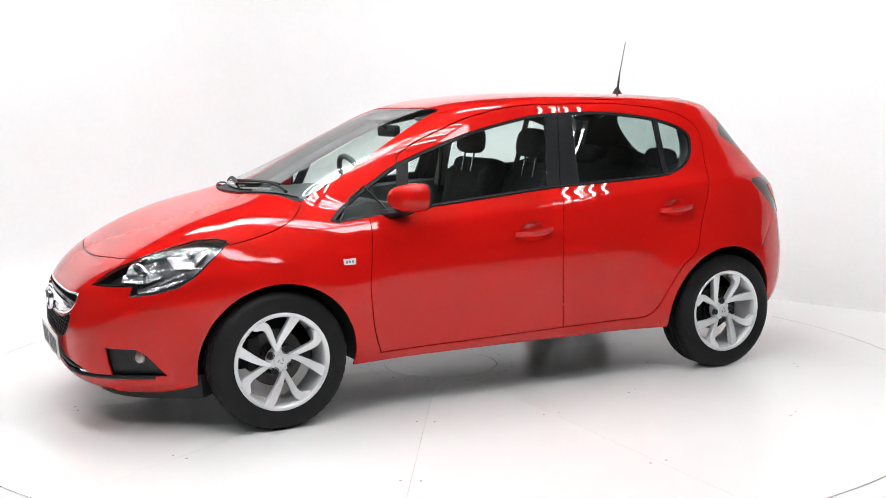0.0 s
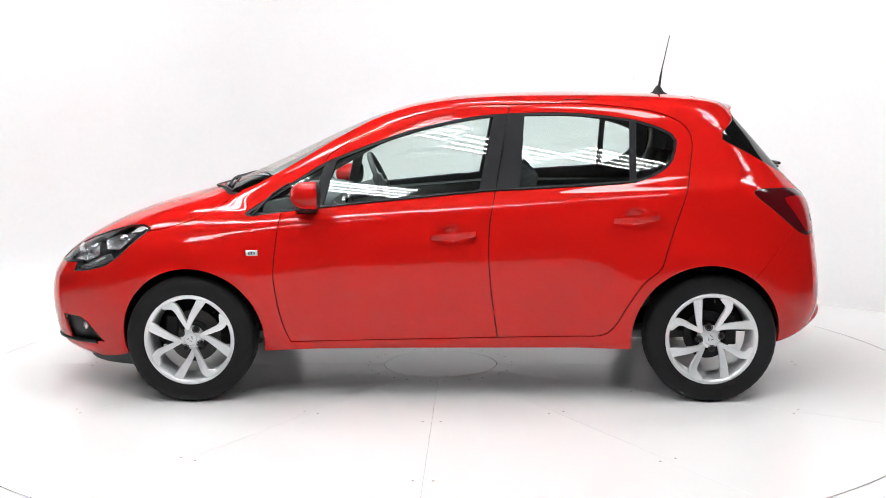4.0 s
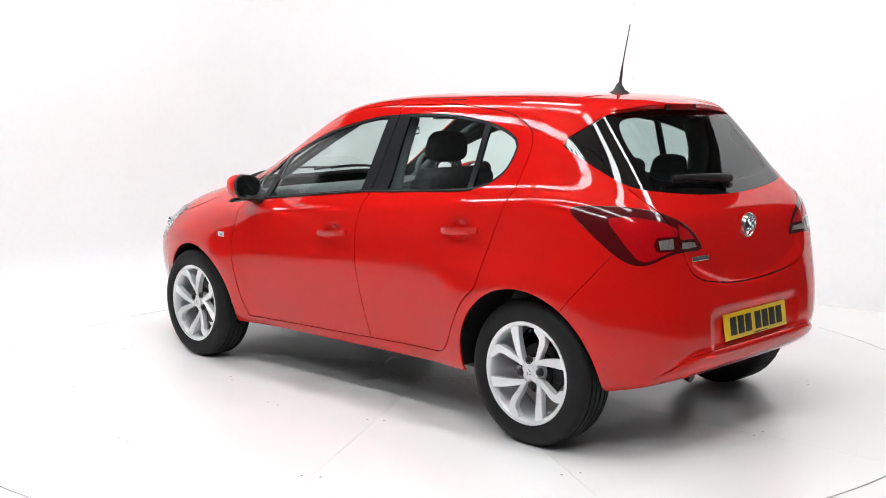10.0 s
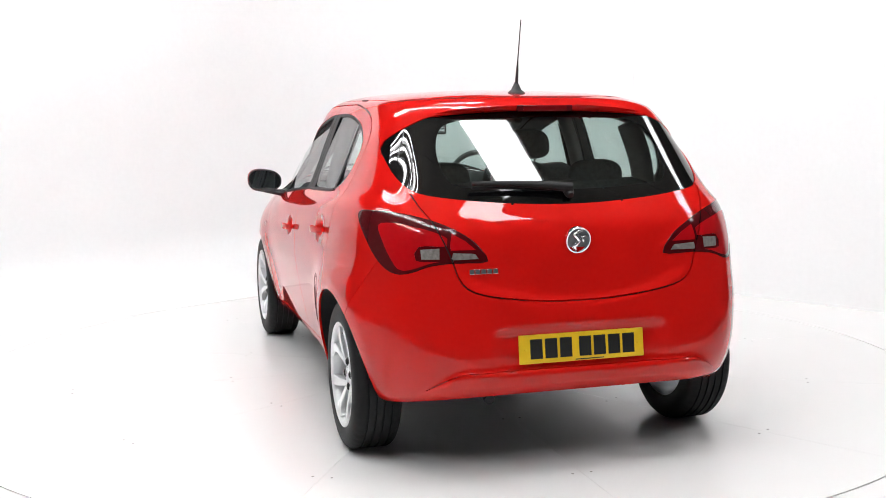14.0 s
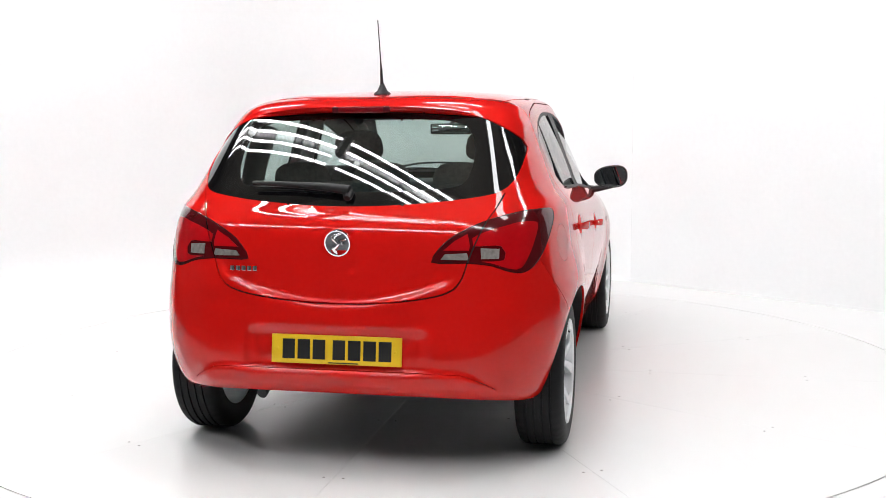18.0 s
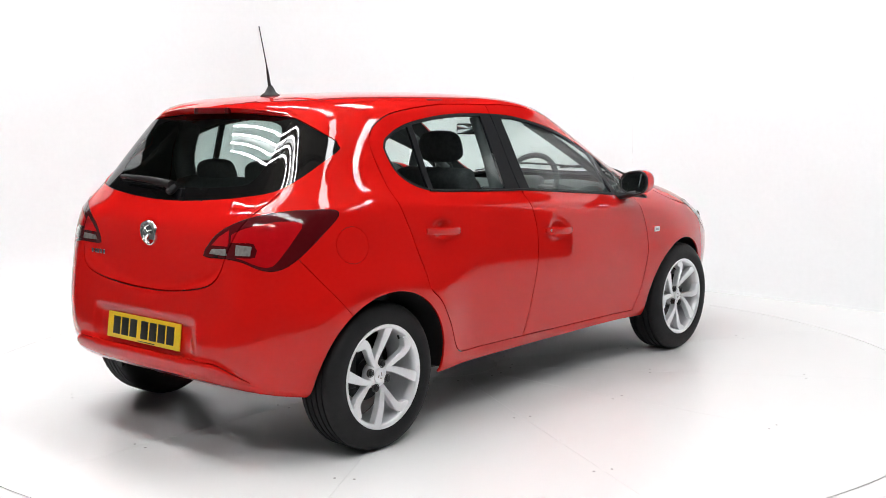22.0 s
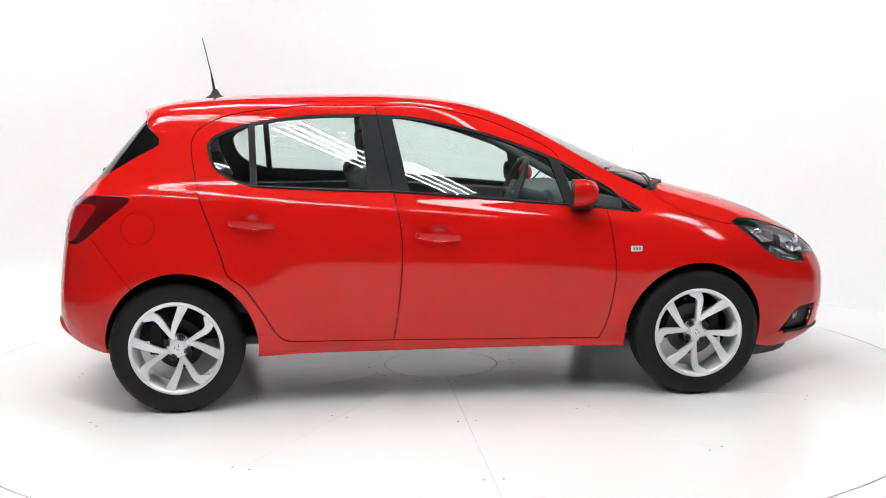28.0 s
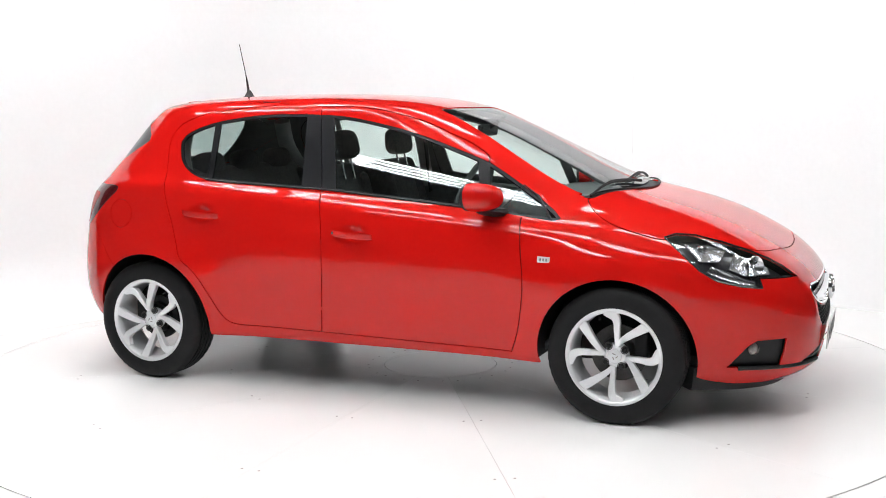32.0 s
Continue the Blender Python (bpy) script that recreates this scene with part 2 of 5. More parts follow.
def panel_fitting():
    f = thing("panel_light", "white hanging ceiling light with one broad glowing panel", "ceiling light", "studio ceiling lights")
    part("tray", boxed(0, 0, 0.045, 1.50, 0.46, 0.07, 0.01), WHITEMETAL, f)
    part("diffuser", boxed(0, 0, 0.0, 1.44, 0.40, 0.016, 0.004), PANELGLOW, f, "glowing white diffuser")
    hangers(f)
    return f


# rows run along the east wall: places along and across it
# both -0.6 spots are guessed row mates; both -4.6 spots add light from west
# first two are unseen fill, added for the west wall and under the car
SPOTS = [(-2.0, -1.0), (-0.4, 0.9), (-2.0, -2.55), (-0.39, -2.55), (1.2, -2.55), (2.75, -2.7), (4.3, -2.4), (-1.2, -0.6), (0.5, -0.6), (2.9, 1.5), (4.85, 1.4), (0.5, -4.6), (2.1, -4.6)]


def hung(along, across):
    return pose((along + across) / math.sqrt(2), (across - along) / math.sqrt(2), HANG, 0, 0, -45)


one = fitting()
one.matrix_basis = hung(*SPOTS[0])
for spot in SPOTS[1:]:
    copy_thing(one, hung(*spot))
panel_fitting().matrix_basis = hung(2.23, -0.6)
# ======== the car: skin of the body ========
from mathutils.bvhtree import BVHTree

LEVEL = list(range(16))
SIDE_Z = fair(LEVEL, (0.255, 0.275, 0.32, 0.45, 0.57, 0.675, 0.78, 0.890, 0.957, 1.0, 1.2, 1.382, 1.437, 1.473, 1.492, 1.499))
SIDE_W = fair(LEVEL, (0.76, 0.776, 0.790, 0.8165, 0.8360, 0.8505, 0.8495, 0.834, 0.807, 0.764, 0.697, 0.635, 0.60, 0.49, 0.27, 0.0), 0.3)
NOSE_X = fair(LEVEL, (2.00, 2.07, 2.095, 2.105, 2.09, 2.03, 1.93, 1.63, 1.36, 1.19, 0.80, 0.39, 0.18, -0.02, -0.30, -0.55))
NOSE_Z = fair(LEVEL, (0.185, 0.225, 0.29, 0.43, 0.56, 0.66, 0.750, 0.908, 0.984, 1.026, 1.200, 1.385, 1.446, 1.478, 1.494, 1.499))
TAIL_X = fair(LEVEL, (-1.795, -1.818, -1.838, -1.858, -1.853, -1.840, -1.827, -1.805, -1.775, -1.705, -1.56, -1.42, -1.40, -1.25, -0.9, -0.55))
TAIL_Z = fair(LEVEL, (0.315, 0.335, 0.37, 0.43, 0.53, 0.64, 0.74, 0.88, 0.97, 1.035, 1.21, 1.385, 1.434, 1.466, 1.490, 1.499))
BOW_F = fair(LEVEL, (3.6, 3.8, 4.0, 4.2, 4.3, 4.4, 4.8, 5.2, 4.8, 4.2, 3.8, 3.7, 3.6, 3.1, 2.6, 2.2))
BOW_R = fair(LEVEL, (5.6, 5.8, 6.0, 6.2, 6.2, 6.1, 6.0, 6.0, 6.2, 6.6, 7.0, 6.8, 5.0, 3.6, 2.6, 2.2))
MID = curve1((0, 11, 12, 13, 14, 15), (-0.2, -0.2, -0.28, -0.4, -0.5, -0.55))
ARCHES = ((1.25, 0.302, 0.357), (-1.232, 0.312, 0.357))
HANDLES = ((-0.889, 0.892), (-0.026, 0.818))


def valance_z(y):
    """Upper edge of the rear bumper's lower lip."""
    return 0.420 - 1.6 * max(0, y - 0.47) ** 1.6


def crease_z(x):
    return 0.925 - 0.078 * x


def shoulder_lift(v):
    """How far a level follows the rising shoulder line."""
    f = min(1, max(0, (v - 3.0) / 4.0)) * min(1, max(0, (12.0 - v) / 3.0))
    return f * f * (3 - 2 * f)


def skin_point(v, alpha):
    """A place on the left half: v from the sill (0) to the roof (15), alpha round from the nose (0) to the tail (pi)."""
    ca, sa = math.cos(alpha), max(0.0, math.sin(alpha))
    mid = MID(v)
    front = 0.5 + 0.5 * math.copysign(min(1, abs(ca) * 1.4), ca)
    k = front * front * (3 - 2 * front)
    n = BOW_R(v) * (1 - k) + BOW_F(v) * k
    tip_x, tip_z = (NOSE_X(v), NOSE_Z(v)) if ca >= 0 else (TAIL_X(v), TAIL_Z(v))
    whole = abs(ca) ** n + sa ** n
    x = mid + (tip_x - mid) * abs(ca) / whole ** (1 / n)
    y = SIDE_W(v) * sa / whole ** (1 / n)
    c = math.copysign(math.sqrt(abs(ca) ** n / whole), ca)
    s = math.sqrt(sa ** n / whole)
    z = SIDE_Z(v) + (tip_z - SIDE_Z(v)) * abs(c) ** (3 - 1.5 * max(0, 1 - v / 4) if ca > 0 else 3)
    z += shoulder_lift(v) * s * s * 0.078 * min(1.3, max(-0.9, -x))
    # the front bumper reaches lower ahead of the wheel
    z -= 0.045 * min(1, max(0, (x - 1.45) / 0.15)) * max(0, 1 - v / 4) * s
    side = min(1, abs(s) * 2)
    for cx, cz, r in ARCHES:
        d = math.hypot(x - cx, z - cz)
        low = 1 / (1 + math.exp((z - 0.80) / 0.05))
        y += (0.026 if cx > 0 else 0.040) * math.exp(-(max(0, d - r) / 0.17) ** 2) * low * side
    # shoulder crease, fading out to the front wing
    d = z - crease_z(x)
    fade = min(1, max(0, (1.15 - x) / 0.5)) * min(1, max(0, (x + 1.62) / 0.3))
    y += 0.003 * math.exp(-(d / 0.03) ** 2) * fade * side
    # pressed scoops behind the door handles
    for hx, hz in HANDLES:
        y -= 0.026 * math.exp(-(((x - hx - 0.005) / 0.048) ** 2 + ((z - hz) / 0.034) ** 2) ** 2) * side
    # hatch drops in above the bumper, step at the plate
    if c < 0 and x < -1.6:
        f = min(1, max(0, (-x - 1.6) / 0.15)) * min(1, max(0, (0.50 - y) / 0.08))
        x += 0.022 * f * (1 / (1 + math.exp(-(z - 0.672 - 0.5 * y * y) / 0.006)) - 1 / (1 + math.exp(-(z - 0.86) / 0.07)))
        g = min(1, max(0, (0.37 - y) / 0.05))
        x += 0.016 * g * f * (1 / (1 + math.exp(-(z - 0.415) / 0.006))) * (1 / (1 + math.exp((z - 0.57) / 0.006)))
        lip = valance_z(y)
        x -= 0.020 / (1 + math.exp((z - lip) / 0.004)) * min(1, max(0, (z - 0.30) / 0.06)) * min(1, max(0, (0.66 - y) / 0.12))
    return Vector((x, y, z))


def skin(rows=116, cols=240):
    bm = bmesh.new()
    grid = []
    for i in range(rows + 1):
        v = 15 * i / rows
        line = []
        for j in range(cols + 1):
            u = j / cols
            line.append(bm.verts.new(skin_point(v, math.pi * u)))
        grid.append(line)
    for i in range(rows):
        for j in range(cols):
            bm.faces.new((grid[i][j], grid[i][j + 1], grid[i + 1][j + 1], grid[i + 1][j]))
    bmesh.ops.remove_doubles(bm, verts=bm.verts[:], dist=1e-5)
    bmesh.ops.recalc_face_normals(bm, faces=bm.faces[:])
    if max(bm.verts, key=lambda q: q.co.y).normal.y < 0:
        bmesh.ops.reverse_faces(bm, faces=bm.faces[:])
    bm.normal_update()
    return bm


shell = skin()
SHELL = BVHTree.FromBMesh(shell)


def meet(start, way, out):
    """Where a ray meets the skin, or the nearest place on it if it passes by, moved out by some metres."""
    p, n, _, _ = SHELL.ray_cast(Vector(start), Vector(way))
    if p is None:
        p, n, _, _ = SHELL.find_nearest(Vector(start) + Vector(way) * 2.2)
    return p + n * out, n


def on_side(x, z, out=0.0):
    return meet((x, 3, z), (0, -1, 0), out)


def on_front(y, z, out=0.0):
    p, n = meet((4, max(abs(y), 0.003), z), (-1, 0, 0), out)
    return Vector((p.x, math.copysign(p.y, y) if y else 0.0, p.z)), n


def on_rear(y, z, out=0.0):
    p, n = meet((-4, max(abs(y), 0.003), z), (1, 0, 0), out)
    return Vector((p.x, math.copysign(p.y, y) if y else 0.0, p.z)), n


def on_top(x, y, out=0.0):
    p, n = meet((x, max(abs(y), 0.003), 4), (0, 0, -1), out)
    return Vector((p.x, math.copysign(p.y, y) if y else 0.0, p.z)), n


# ---- lines drawn on the skin, each in a view of its own ----
VIEW = {"side": (Vector((1, 0, 0)), Vector((0, 0, 1))), "rear": (Vector((0, 1, 0)), Vector((0, 0, 1))), "top": (Vector((1, 0, 0)), Vector((0, 1, 0))),
        "corner": (Vector((-0.7071, -0.7071, 0)), Vector((0, 0, 1)))}


def dense(keys, step=0.02, closed=False, smooth=True):
    k = [Vector((*p, 0)) for p in keys]
    if closed:
        k = [k[-1], *k, k[0], k[1]]
    out = []
    first, last = (1, len(k) - 2) if closed else (0, len(k) - 1)
    for j in range(first, last):
        p0, p1, p2, p3 = k[max(j - 1, 0)], k[j], k[j + 1], k[min(j + 2, len(k) - 1)]
        n = max(1, int((p2 - p1).length / step))
        for i in range(n):
            f = i / n
            if smooth:
                q = 0.5 * ((2 * p1) + (p2 - p0) * f + (2 * p0 - 5 * p1 + 4 * p2 - p3) * f * f + (3 * p1 - p0 - 3 * p2 + p3) * f ** 3)
            else:
                q = p1.lerp(p2, f)
            out.append((q.x, q.y))
    out.append((k[last].x, k[last].y))
    return np.array(out)


def shifted(line, d):
    """The line moved sideways by d."""
    t = np.gradient(line, axis=0)
    t /= np.linalg.norm(t, axis=1, keepdims=True) + 1e-9
    return line + d * np.stack([-t[:, 1], t[:, 0]], 1)


def flat(co, view):
    p, q = VIEW[view]
    return co.dot(p), co.dot(q)


def gaps_to(line, pts):
    """How far each of many places lies from the line."""
    best = np.full(len(pts), 9.0)
    for a, b in zip(line, line[1:]):
        d = b - a
        f = np.clip(((pts - a) @ d) / (d @ d + 1e-12), 0, 1)
        best = np.minimum(best, np.hypot(*(pts - a - f[:, None] * d).T))
    return best


def cut(bm, line, view, region):
    """Draw the line into the mesh, as edges, where region allows."""
    p, q = VIEW[view]
    lo, hi = line.min(0) - 0.05, line.max(0) + 0.05
    close = []
    for f in bm.faces:
        c = f.calc_center_median()
        u = c.dot(p)
        if lo[0] < u < hi[0]:
            w = c.dot(q)
            if lo[1] < w < hi[1] and region(c):
                close.append((f, u, w))
    if not close:
        return
    gap = gaps_to(line, np.array([(u, w) for _, u, w in close]))

    def box(f):
        us = [flat(v.co, view) for v in f.verts]
        return min(u[0] for u in us), max(u[0] for u in us), min(u[1] for u in us), max(u[1] for u in us)

    near = {f: box(f) for (f, _, _), g in zip(close, gap) if g < 0.05}
    for a, b in zip(line, line[1:]):
        d = b - a
        if (d * d).sum() < 1e-10:
            continue
        l, h = np.minimum(a, b) - 0.0004, np.maximum(a, b) + 0.0004
        l0, l1, h0, h1 = float(l[0]), float(l[1]), float(h[0]), float(h[1])
        take = [f for f, (u0, u1, w0, w1) in near.items() if u1 >= l0 and u0 <= h0 and w1 >= l1 and w0 <= h1]
        if not take:
            continue
        no = (p * -d[1] + q * d[0]).normalized()
        base = (p * a[0] + q * a[1]).dot(no)
        seen, ends = set(), {}
        for f in take:
            for e in list(f.edges):
                if e in seen:
                    continue
                seen.add(e)
                v, w = e.verts
                dv, dw = v.co.dot(no) - base, w.co.dot(no) - base
                if dv * dw < 0 and abs(dv) > 1e-5 and abs(dw) > 1e-5:
                    half, _ = bmesh.utils.edge_split(e, v, dv / (dv - dw))
                    seen.add(half)
        for f in take:
            on = [v for v in f.verts if abs(v.co.dot(no) - base) < 1.2e-5]
            if len(on) == 2 and not any(on[1] in e.verts for e in on[0].link_edges):
                g, _ = bmesh.utils.face_split(f, on[0], on[1])
                near[g] = box(g)
            near[f] = box(f)


GAP = 0.0025
def flank(c): return c.y > 0.3
def nose(c): return c.x > 1.2
def stern(c): return c.x < -1.2
def lid(c): return c.z > 0.7
def any_side(c): return c.y > 0.25

DLO = dense([(-1.098, 1.250), (-1.073, 1.157), (-1.008, 1.098), (-0.912, 1.062), (-0.80, 1.049), (-0.339, 1.024), (-0.15, 1.014), (0.571, 0.947), (0.75, 0.927),
             (0.96, 0.902), (0.987, 0.912), (0.90, 0.975), (0.637, 1.137), (0.529, 1.186), (0.421, 1.228), (0.286, 1.276), (0.15, 1.316), (0.013, 1.347), (-0.124, 1.372),
             (-0.225, 1.382), (-0.37, 1.388), (-0.535, 1.389), (-0.672, 1.382), (-0.809, 1.366), (-0.919, 1.346), (-1.014, 1.316), (-1.078, 1.282)], 0.02, True)
DLO_IN = shifted(DLO, 0.013)
PILLAR_A = dense([(-0.228, 1.40), (-0.146, 1.00)], 0.05, smooth=False)
PILLAR_B = dense([(-0.374, 1.40), (-0.340, 1.00)], 0.05, smooth=False)
QUARTER_BAR = dense([(-0.893, 1.40), (-0.879, 1.03)], 0.05, smooth=False)
MIRROR_BAR = dense([(0.560, 1.21), (0.640, 0.92)], 0.05, smooth=False)
B_SEAM = dense([(-0.236, 0.312), (-0.209, 0.514), (-0.195, 0.704), (-0.200, 0.863), (-0.225, 1.004), (-0.265, 1.215), (-0.302, 1.428)])
FRONT_SEAM = dense([(0.766, 0.292), (0.804, 0.398), (0.828, 0.536), (0.835, 0.645), (0.818, 0.805), (0.805, 0.915)])
FRONT_TOP = dense([(0.600, 1.152), (0.583, 1.190), (0.50, 1.243), (0.422, 1.279), (0.232, 1.357), (0.041, 1.405), (-0.124, 1.424), (-0.302, 1.428)])
REAR_SEAM = dense([(-0.302, 1.428), (-0.50, 1.431), (-0.673, 1.428), (-0.948, 1.398), (-1.084, 1.356), (-1.149, 1.306), (-1.169, 1.238), (-1.154, 1.131), (-1.128, 1.010),
                   (-1.069, 0.844), (-1.032, 0.736), (-1.005, 0.655), (-0.928, 0.587), (-0.853, 0.476), (-0.798, 0.378), (-0.751, 0.332), (-0.697, 0.320), (-0.60, 0.318), (-0.236, 0.312)])
SILL_SEAM = dense([(-0.236, 0.312), (0.766, 0.292)], 0.04)
HEAD = dense([(1.452, 0.842), (1.496, 0.856), (1.574, 0.850), (1.686, 0.820), (1.795, 0.781), (1.878, 0.742), (1.930, 0.710), (1.990, 0.661), (1.92, 0.664), (1.852, 0.668),
              (1.868, 0.625), (1.785, 0.635), (1.686, 0.660), (1.615, 0.704), (1.544, 0.766)], 0.02, True, smooth=False)
FOG = dense([(1.966, 0.398), (1.850, 0.392), (1.812, 0.367), (1.725, 0.268), (1.83, 0.262), (1.935, 0.262), (1.956, 0.332)], 0.02, True, smooth=False)
HOOD = dense([(1.928, -0.03), (1.926, 0.08), (1.917, 0.20), (1.892, 0.36), (1.855, 0.49), (1.79, 0.57), (1.68, 0.632), (1.57, 0.682), (1.50, 0.715), (1.44, 0.738), (1.341, 0.746), (1.235, 0.738),
              (1.158, 0.708), (1.103, 0.655), (1.072, 0.60), (1.09, 0.585)])
COWL_FRONT = dense([(1.250, -0.03), (1.243, 0.15), (1.203, 0.36), (1.124, 0.53), (1.09, 0.585), (1.045, 0.602)])
SCREEN = dense([(1.200, -0.03), (1.192, 0.15), (1.152, 0.36), (1.085, 0.525), (1.040, 0.572), (0.96, 0.566), (0.87, 0.552), (0.72, 0.525), (0.56, 0.491), (0.40, 0.458), (0.305, 0.438),
                (0.268, 0.41), (0.278, 0.25), (0.285, -0.03)])
DITCH = dense([(0.30, 0.470), (0.10, 0.535), (-0.2, 0.565), (-0.7, 0.568), (-1.05, 0.553), (-1.225, 0.535)], 0.04)
SPOILER_SEAM = dense([(-1.225, -0.03), (-1.225, 0.3), (-1.225, 0.535), (-1.235, 0.66)], 0.04)
REAR_GLASS = dense([(-0.03, 1.405), (0.118, 1.404), (0.341, 1.394), (0.45, 1.385), (0.517, 1.366), (0.597, 1.325), (0.648, 1.285), (0.667, 1.255), (0.668, 1.215), (0.650, 1.145),
                    (0.598, 1.092), (0.465, 1.067), (0.30, 1.050), (0.12, 1.039), (-0.03, 1.037)])
REAR_CLEAR = dense([(-0.03, 1.378), (0.28, 1.372), (0.40, 1.358), (0.455, 1.325), (0.485, 1.25), (0.480, 1.17), (0.455, 1.125), (0.39, 1.108), (0.2, 1.096), (-0.03, 1.092)])
TAIL = dense([(0.470, 1.008), (0.60, 1.022), (0.70, 1.016), (0.79, 1.0), (0.87, 0.974), (0.94, 0.935), (0.985, 0.89), (1.012, 0.838), (0.96, 0.835), (0.905, 0.836), (0.84, 0.826),
              (0.775, 0.802), (0.712, 0.797), (0.642, 0.828), (0.542, 0.918)], 0.02, True)
TAIL_RED = dense([(0.610, 0.972), (0.69, 0.982), (0.76, 0.972), (0.83, 0.955), (0.888, 0.928), (0.890, 0.900), (0.797, 0.898), (0.792, 0.848), (0.872, 0.843), (0.84, 0.836), (0.775, 0.813), (0.728, 0.812), (0.690, 0.85), (0.645, 0.91)], 0.02, True)
TAIL_IN_RED = dense([(0.898, 0.945), (0.94, 0.918), (0.975, 0.882), (0.905, 0.884), (0.900, 0.90)], 0.03, True, smooth=False)
TAIL_CLEAR = dense([(0.805, 0.888), (0.868, 0.892), (0.872, 0.852), (0.812, 0.852)], 0.03, True, smooth=False)
TAIL_IN_CLEAR = dense([(0.912, 0.874), (0.972, 0.868), (0.985, 0.848), (0.91, 0.848)], 0.03, True, smooth=False)
HATCH = dense([(0.618, 1.088), (0.598, 1.04), (0.565, 0.985), (0.528, 0.90), (0.503, 0.833), (0.480, 0.769), (0.433, 0.727), (0.32, 0.699), (0.123, 0.677), (-0.03, 0.674)])
VALANCE = np.array([(y, valance_z(y)) for y in np.linspace(-0.02, 0.62, 40)])
BUMPER_REAR = dense([(-1.640, 0.835), (-1.614, 0.801), (-1.55, 0.722), (-1.462, 0.615), (-1.44, 0.59)], 0.03)
BUMPER_FRONT = dense([(1.64, 0.70), (1.56, 0.66), (1.47, 0.60), (1.42, 0.56)], 0.03)
FUEL = dense([(-1.41 + 0.077 * math.cos(a), 0.875 + 0.074 * math.sin(a)) for a in (2 * math.pi * k / 20 for k in range(20))], 0.02, True)
GRILLE = dense([(-0.03, 0.605), (0.18, 0.606), (0.39, 0.614), (0.405, 0.595), (0.385, 0.555), (0.30, 0.522), (0.12, 0.505), (-0.03, 0.502)])
MESH_GRILLE = dense([(-0.03, 0.490), (0.12, 0.492), (0.29, 0.508), (0.375, 0.538), (0.372, 0.50), (0.33, 0.44), (0.25, 0.405), (0.12, 0.395), (-0.03, 0.393)])
INTAKE = dense([(-0.03, 0.335), (0.25, 0.330), (0.40, 0.30), (0.46, 0.268), (0.40, 0.250), (0.25, 0.246), (-0.03, 0.246)])
ARCH_LINES = [dense([(cx + r * math.cos(a), cz + r * math.sin(a)) for a in (math.pi * (1.12 - 1.24 * k / 48) for k in range(49))], 0.5) for cx, cz, r in ARCHES]


def draw_all(bm):
    def low(c): return c.y > 0.5 and c.z < 0.8
    for line in ARCH_LINES:
        cut(bm, line, "side", low)
    ext = np.vstack([DLO, DLO[:1]])
    cut(bm, ext, "side", any_side)
    cut(bm, np.vstack([DLO_IN, DLO_IN[:1]]), "side", any_side)
    def glassy(c): return c.y > 0.3 and 0.9 < c.z < 1.42
    for line, w in ((PILLAR_A, 0), (PILLAR_B, 0), (QUARTER_BAR, 0.016), (MIRROR_BAR, 0.026)):
        for d in ((0,) if not w else (-w, w)):
            cut(bm, shifted(line, d), "side", glassy)
    for line in (B_SEAM, FRONT_SEAM, FRONT_TOP, REAR_SEAM, SILL_SEAM, BUMPER_REAR, FUEL):
        g = 0.0011 if line is BUMPER_REAR or line is FUEL else GAP
        for d in (-g, g):
            cut(bm, shifted(line, d), "side", any_side)
    for line in (HEAD, FOG):
        cut(bm, np.vstack([line, line[:1]]), "side", lambda c: c.x > 1.3 and c.y > 0.2)
    for d in (-0.001, 0.001):
        cut(bm, shifted(BUMPER_FRONT, d), "side", lambda c: c.x > 1.3 and c.y > 0.4)
    for d in (-GAP, GAP):
        cut(bm, shifted(HOOD, d), "top", lambda c: c.z > 0.6 and c.x > 0.9)
    cut(bm, COWL_FRONT, "top", lambda c: c.z > 0.8 and c.x > 0.9)
    cut(bm, SCREEN, "top", lambda c: c.z > 0.8 and c.x > 0.1)
    for d in (-0.0025, 0.0025):
        cut(bm, shifted(DITCH, d), "top", lambda c: c.z > 1.3)
    cut(bm, SPOILER_SEAM, "top", lambda c: c.z > 1.25)
    cut(bm, REAR_GLASS, "rear", stern)
    cut(bm, REAR_CLEAR, "rear", stern)
    for line in (TAIL, TAIL_RED, TAIL_IN_RED, TAIL_CLEAR, TAIL_IN_CLEAR):
        cut(bm, np.vstack([line, line[:1]]), "corner", lambda c: c.x < -1.2 and c.y > 0.3)
    for d in (-0.003, 0.003):
        cut(bm, shifted(HATCH, d), "rear", lambda c: c.x < -1.4)
    for d in (-0.0012, 0.0012):
        cut(bm, shifted(VALANCE, d), "rear", lambda c: c.x < -1.5)
    for line in (GRILLE, MESH_GRILLE, INTAKE):
        cut(bm, line, "rear", lambda c: c.x > 1.6)


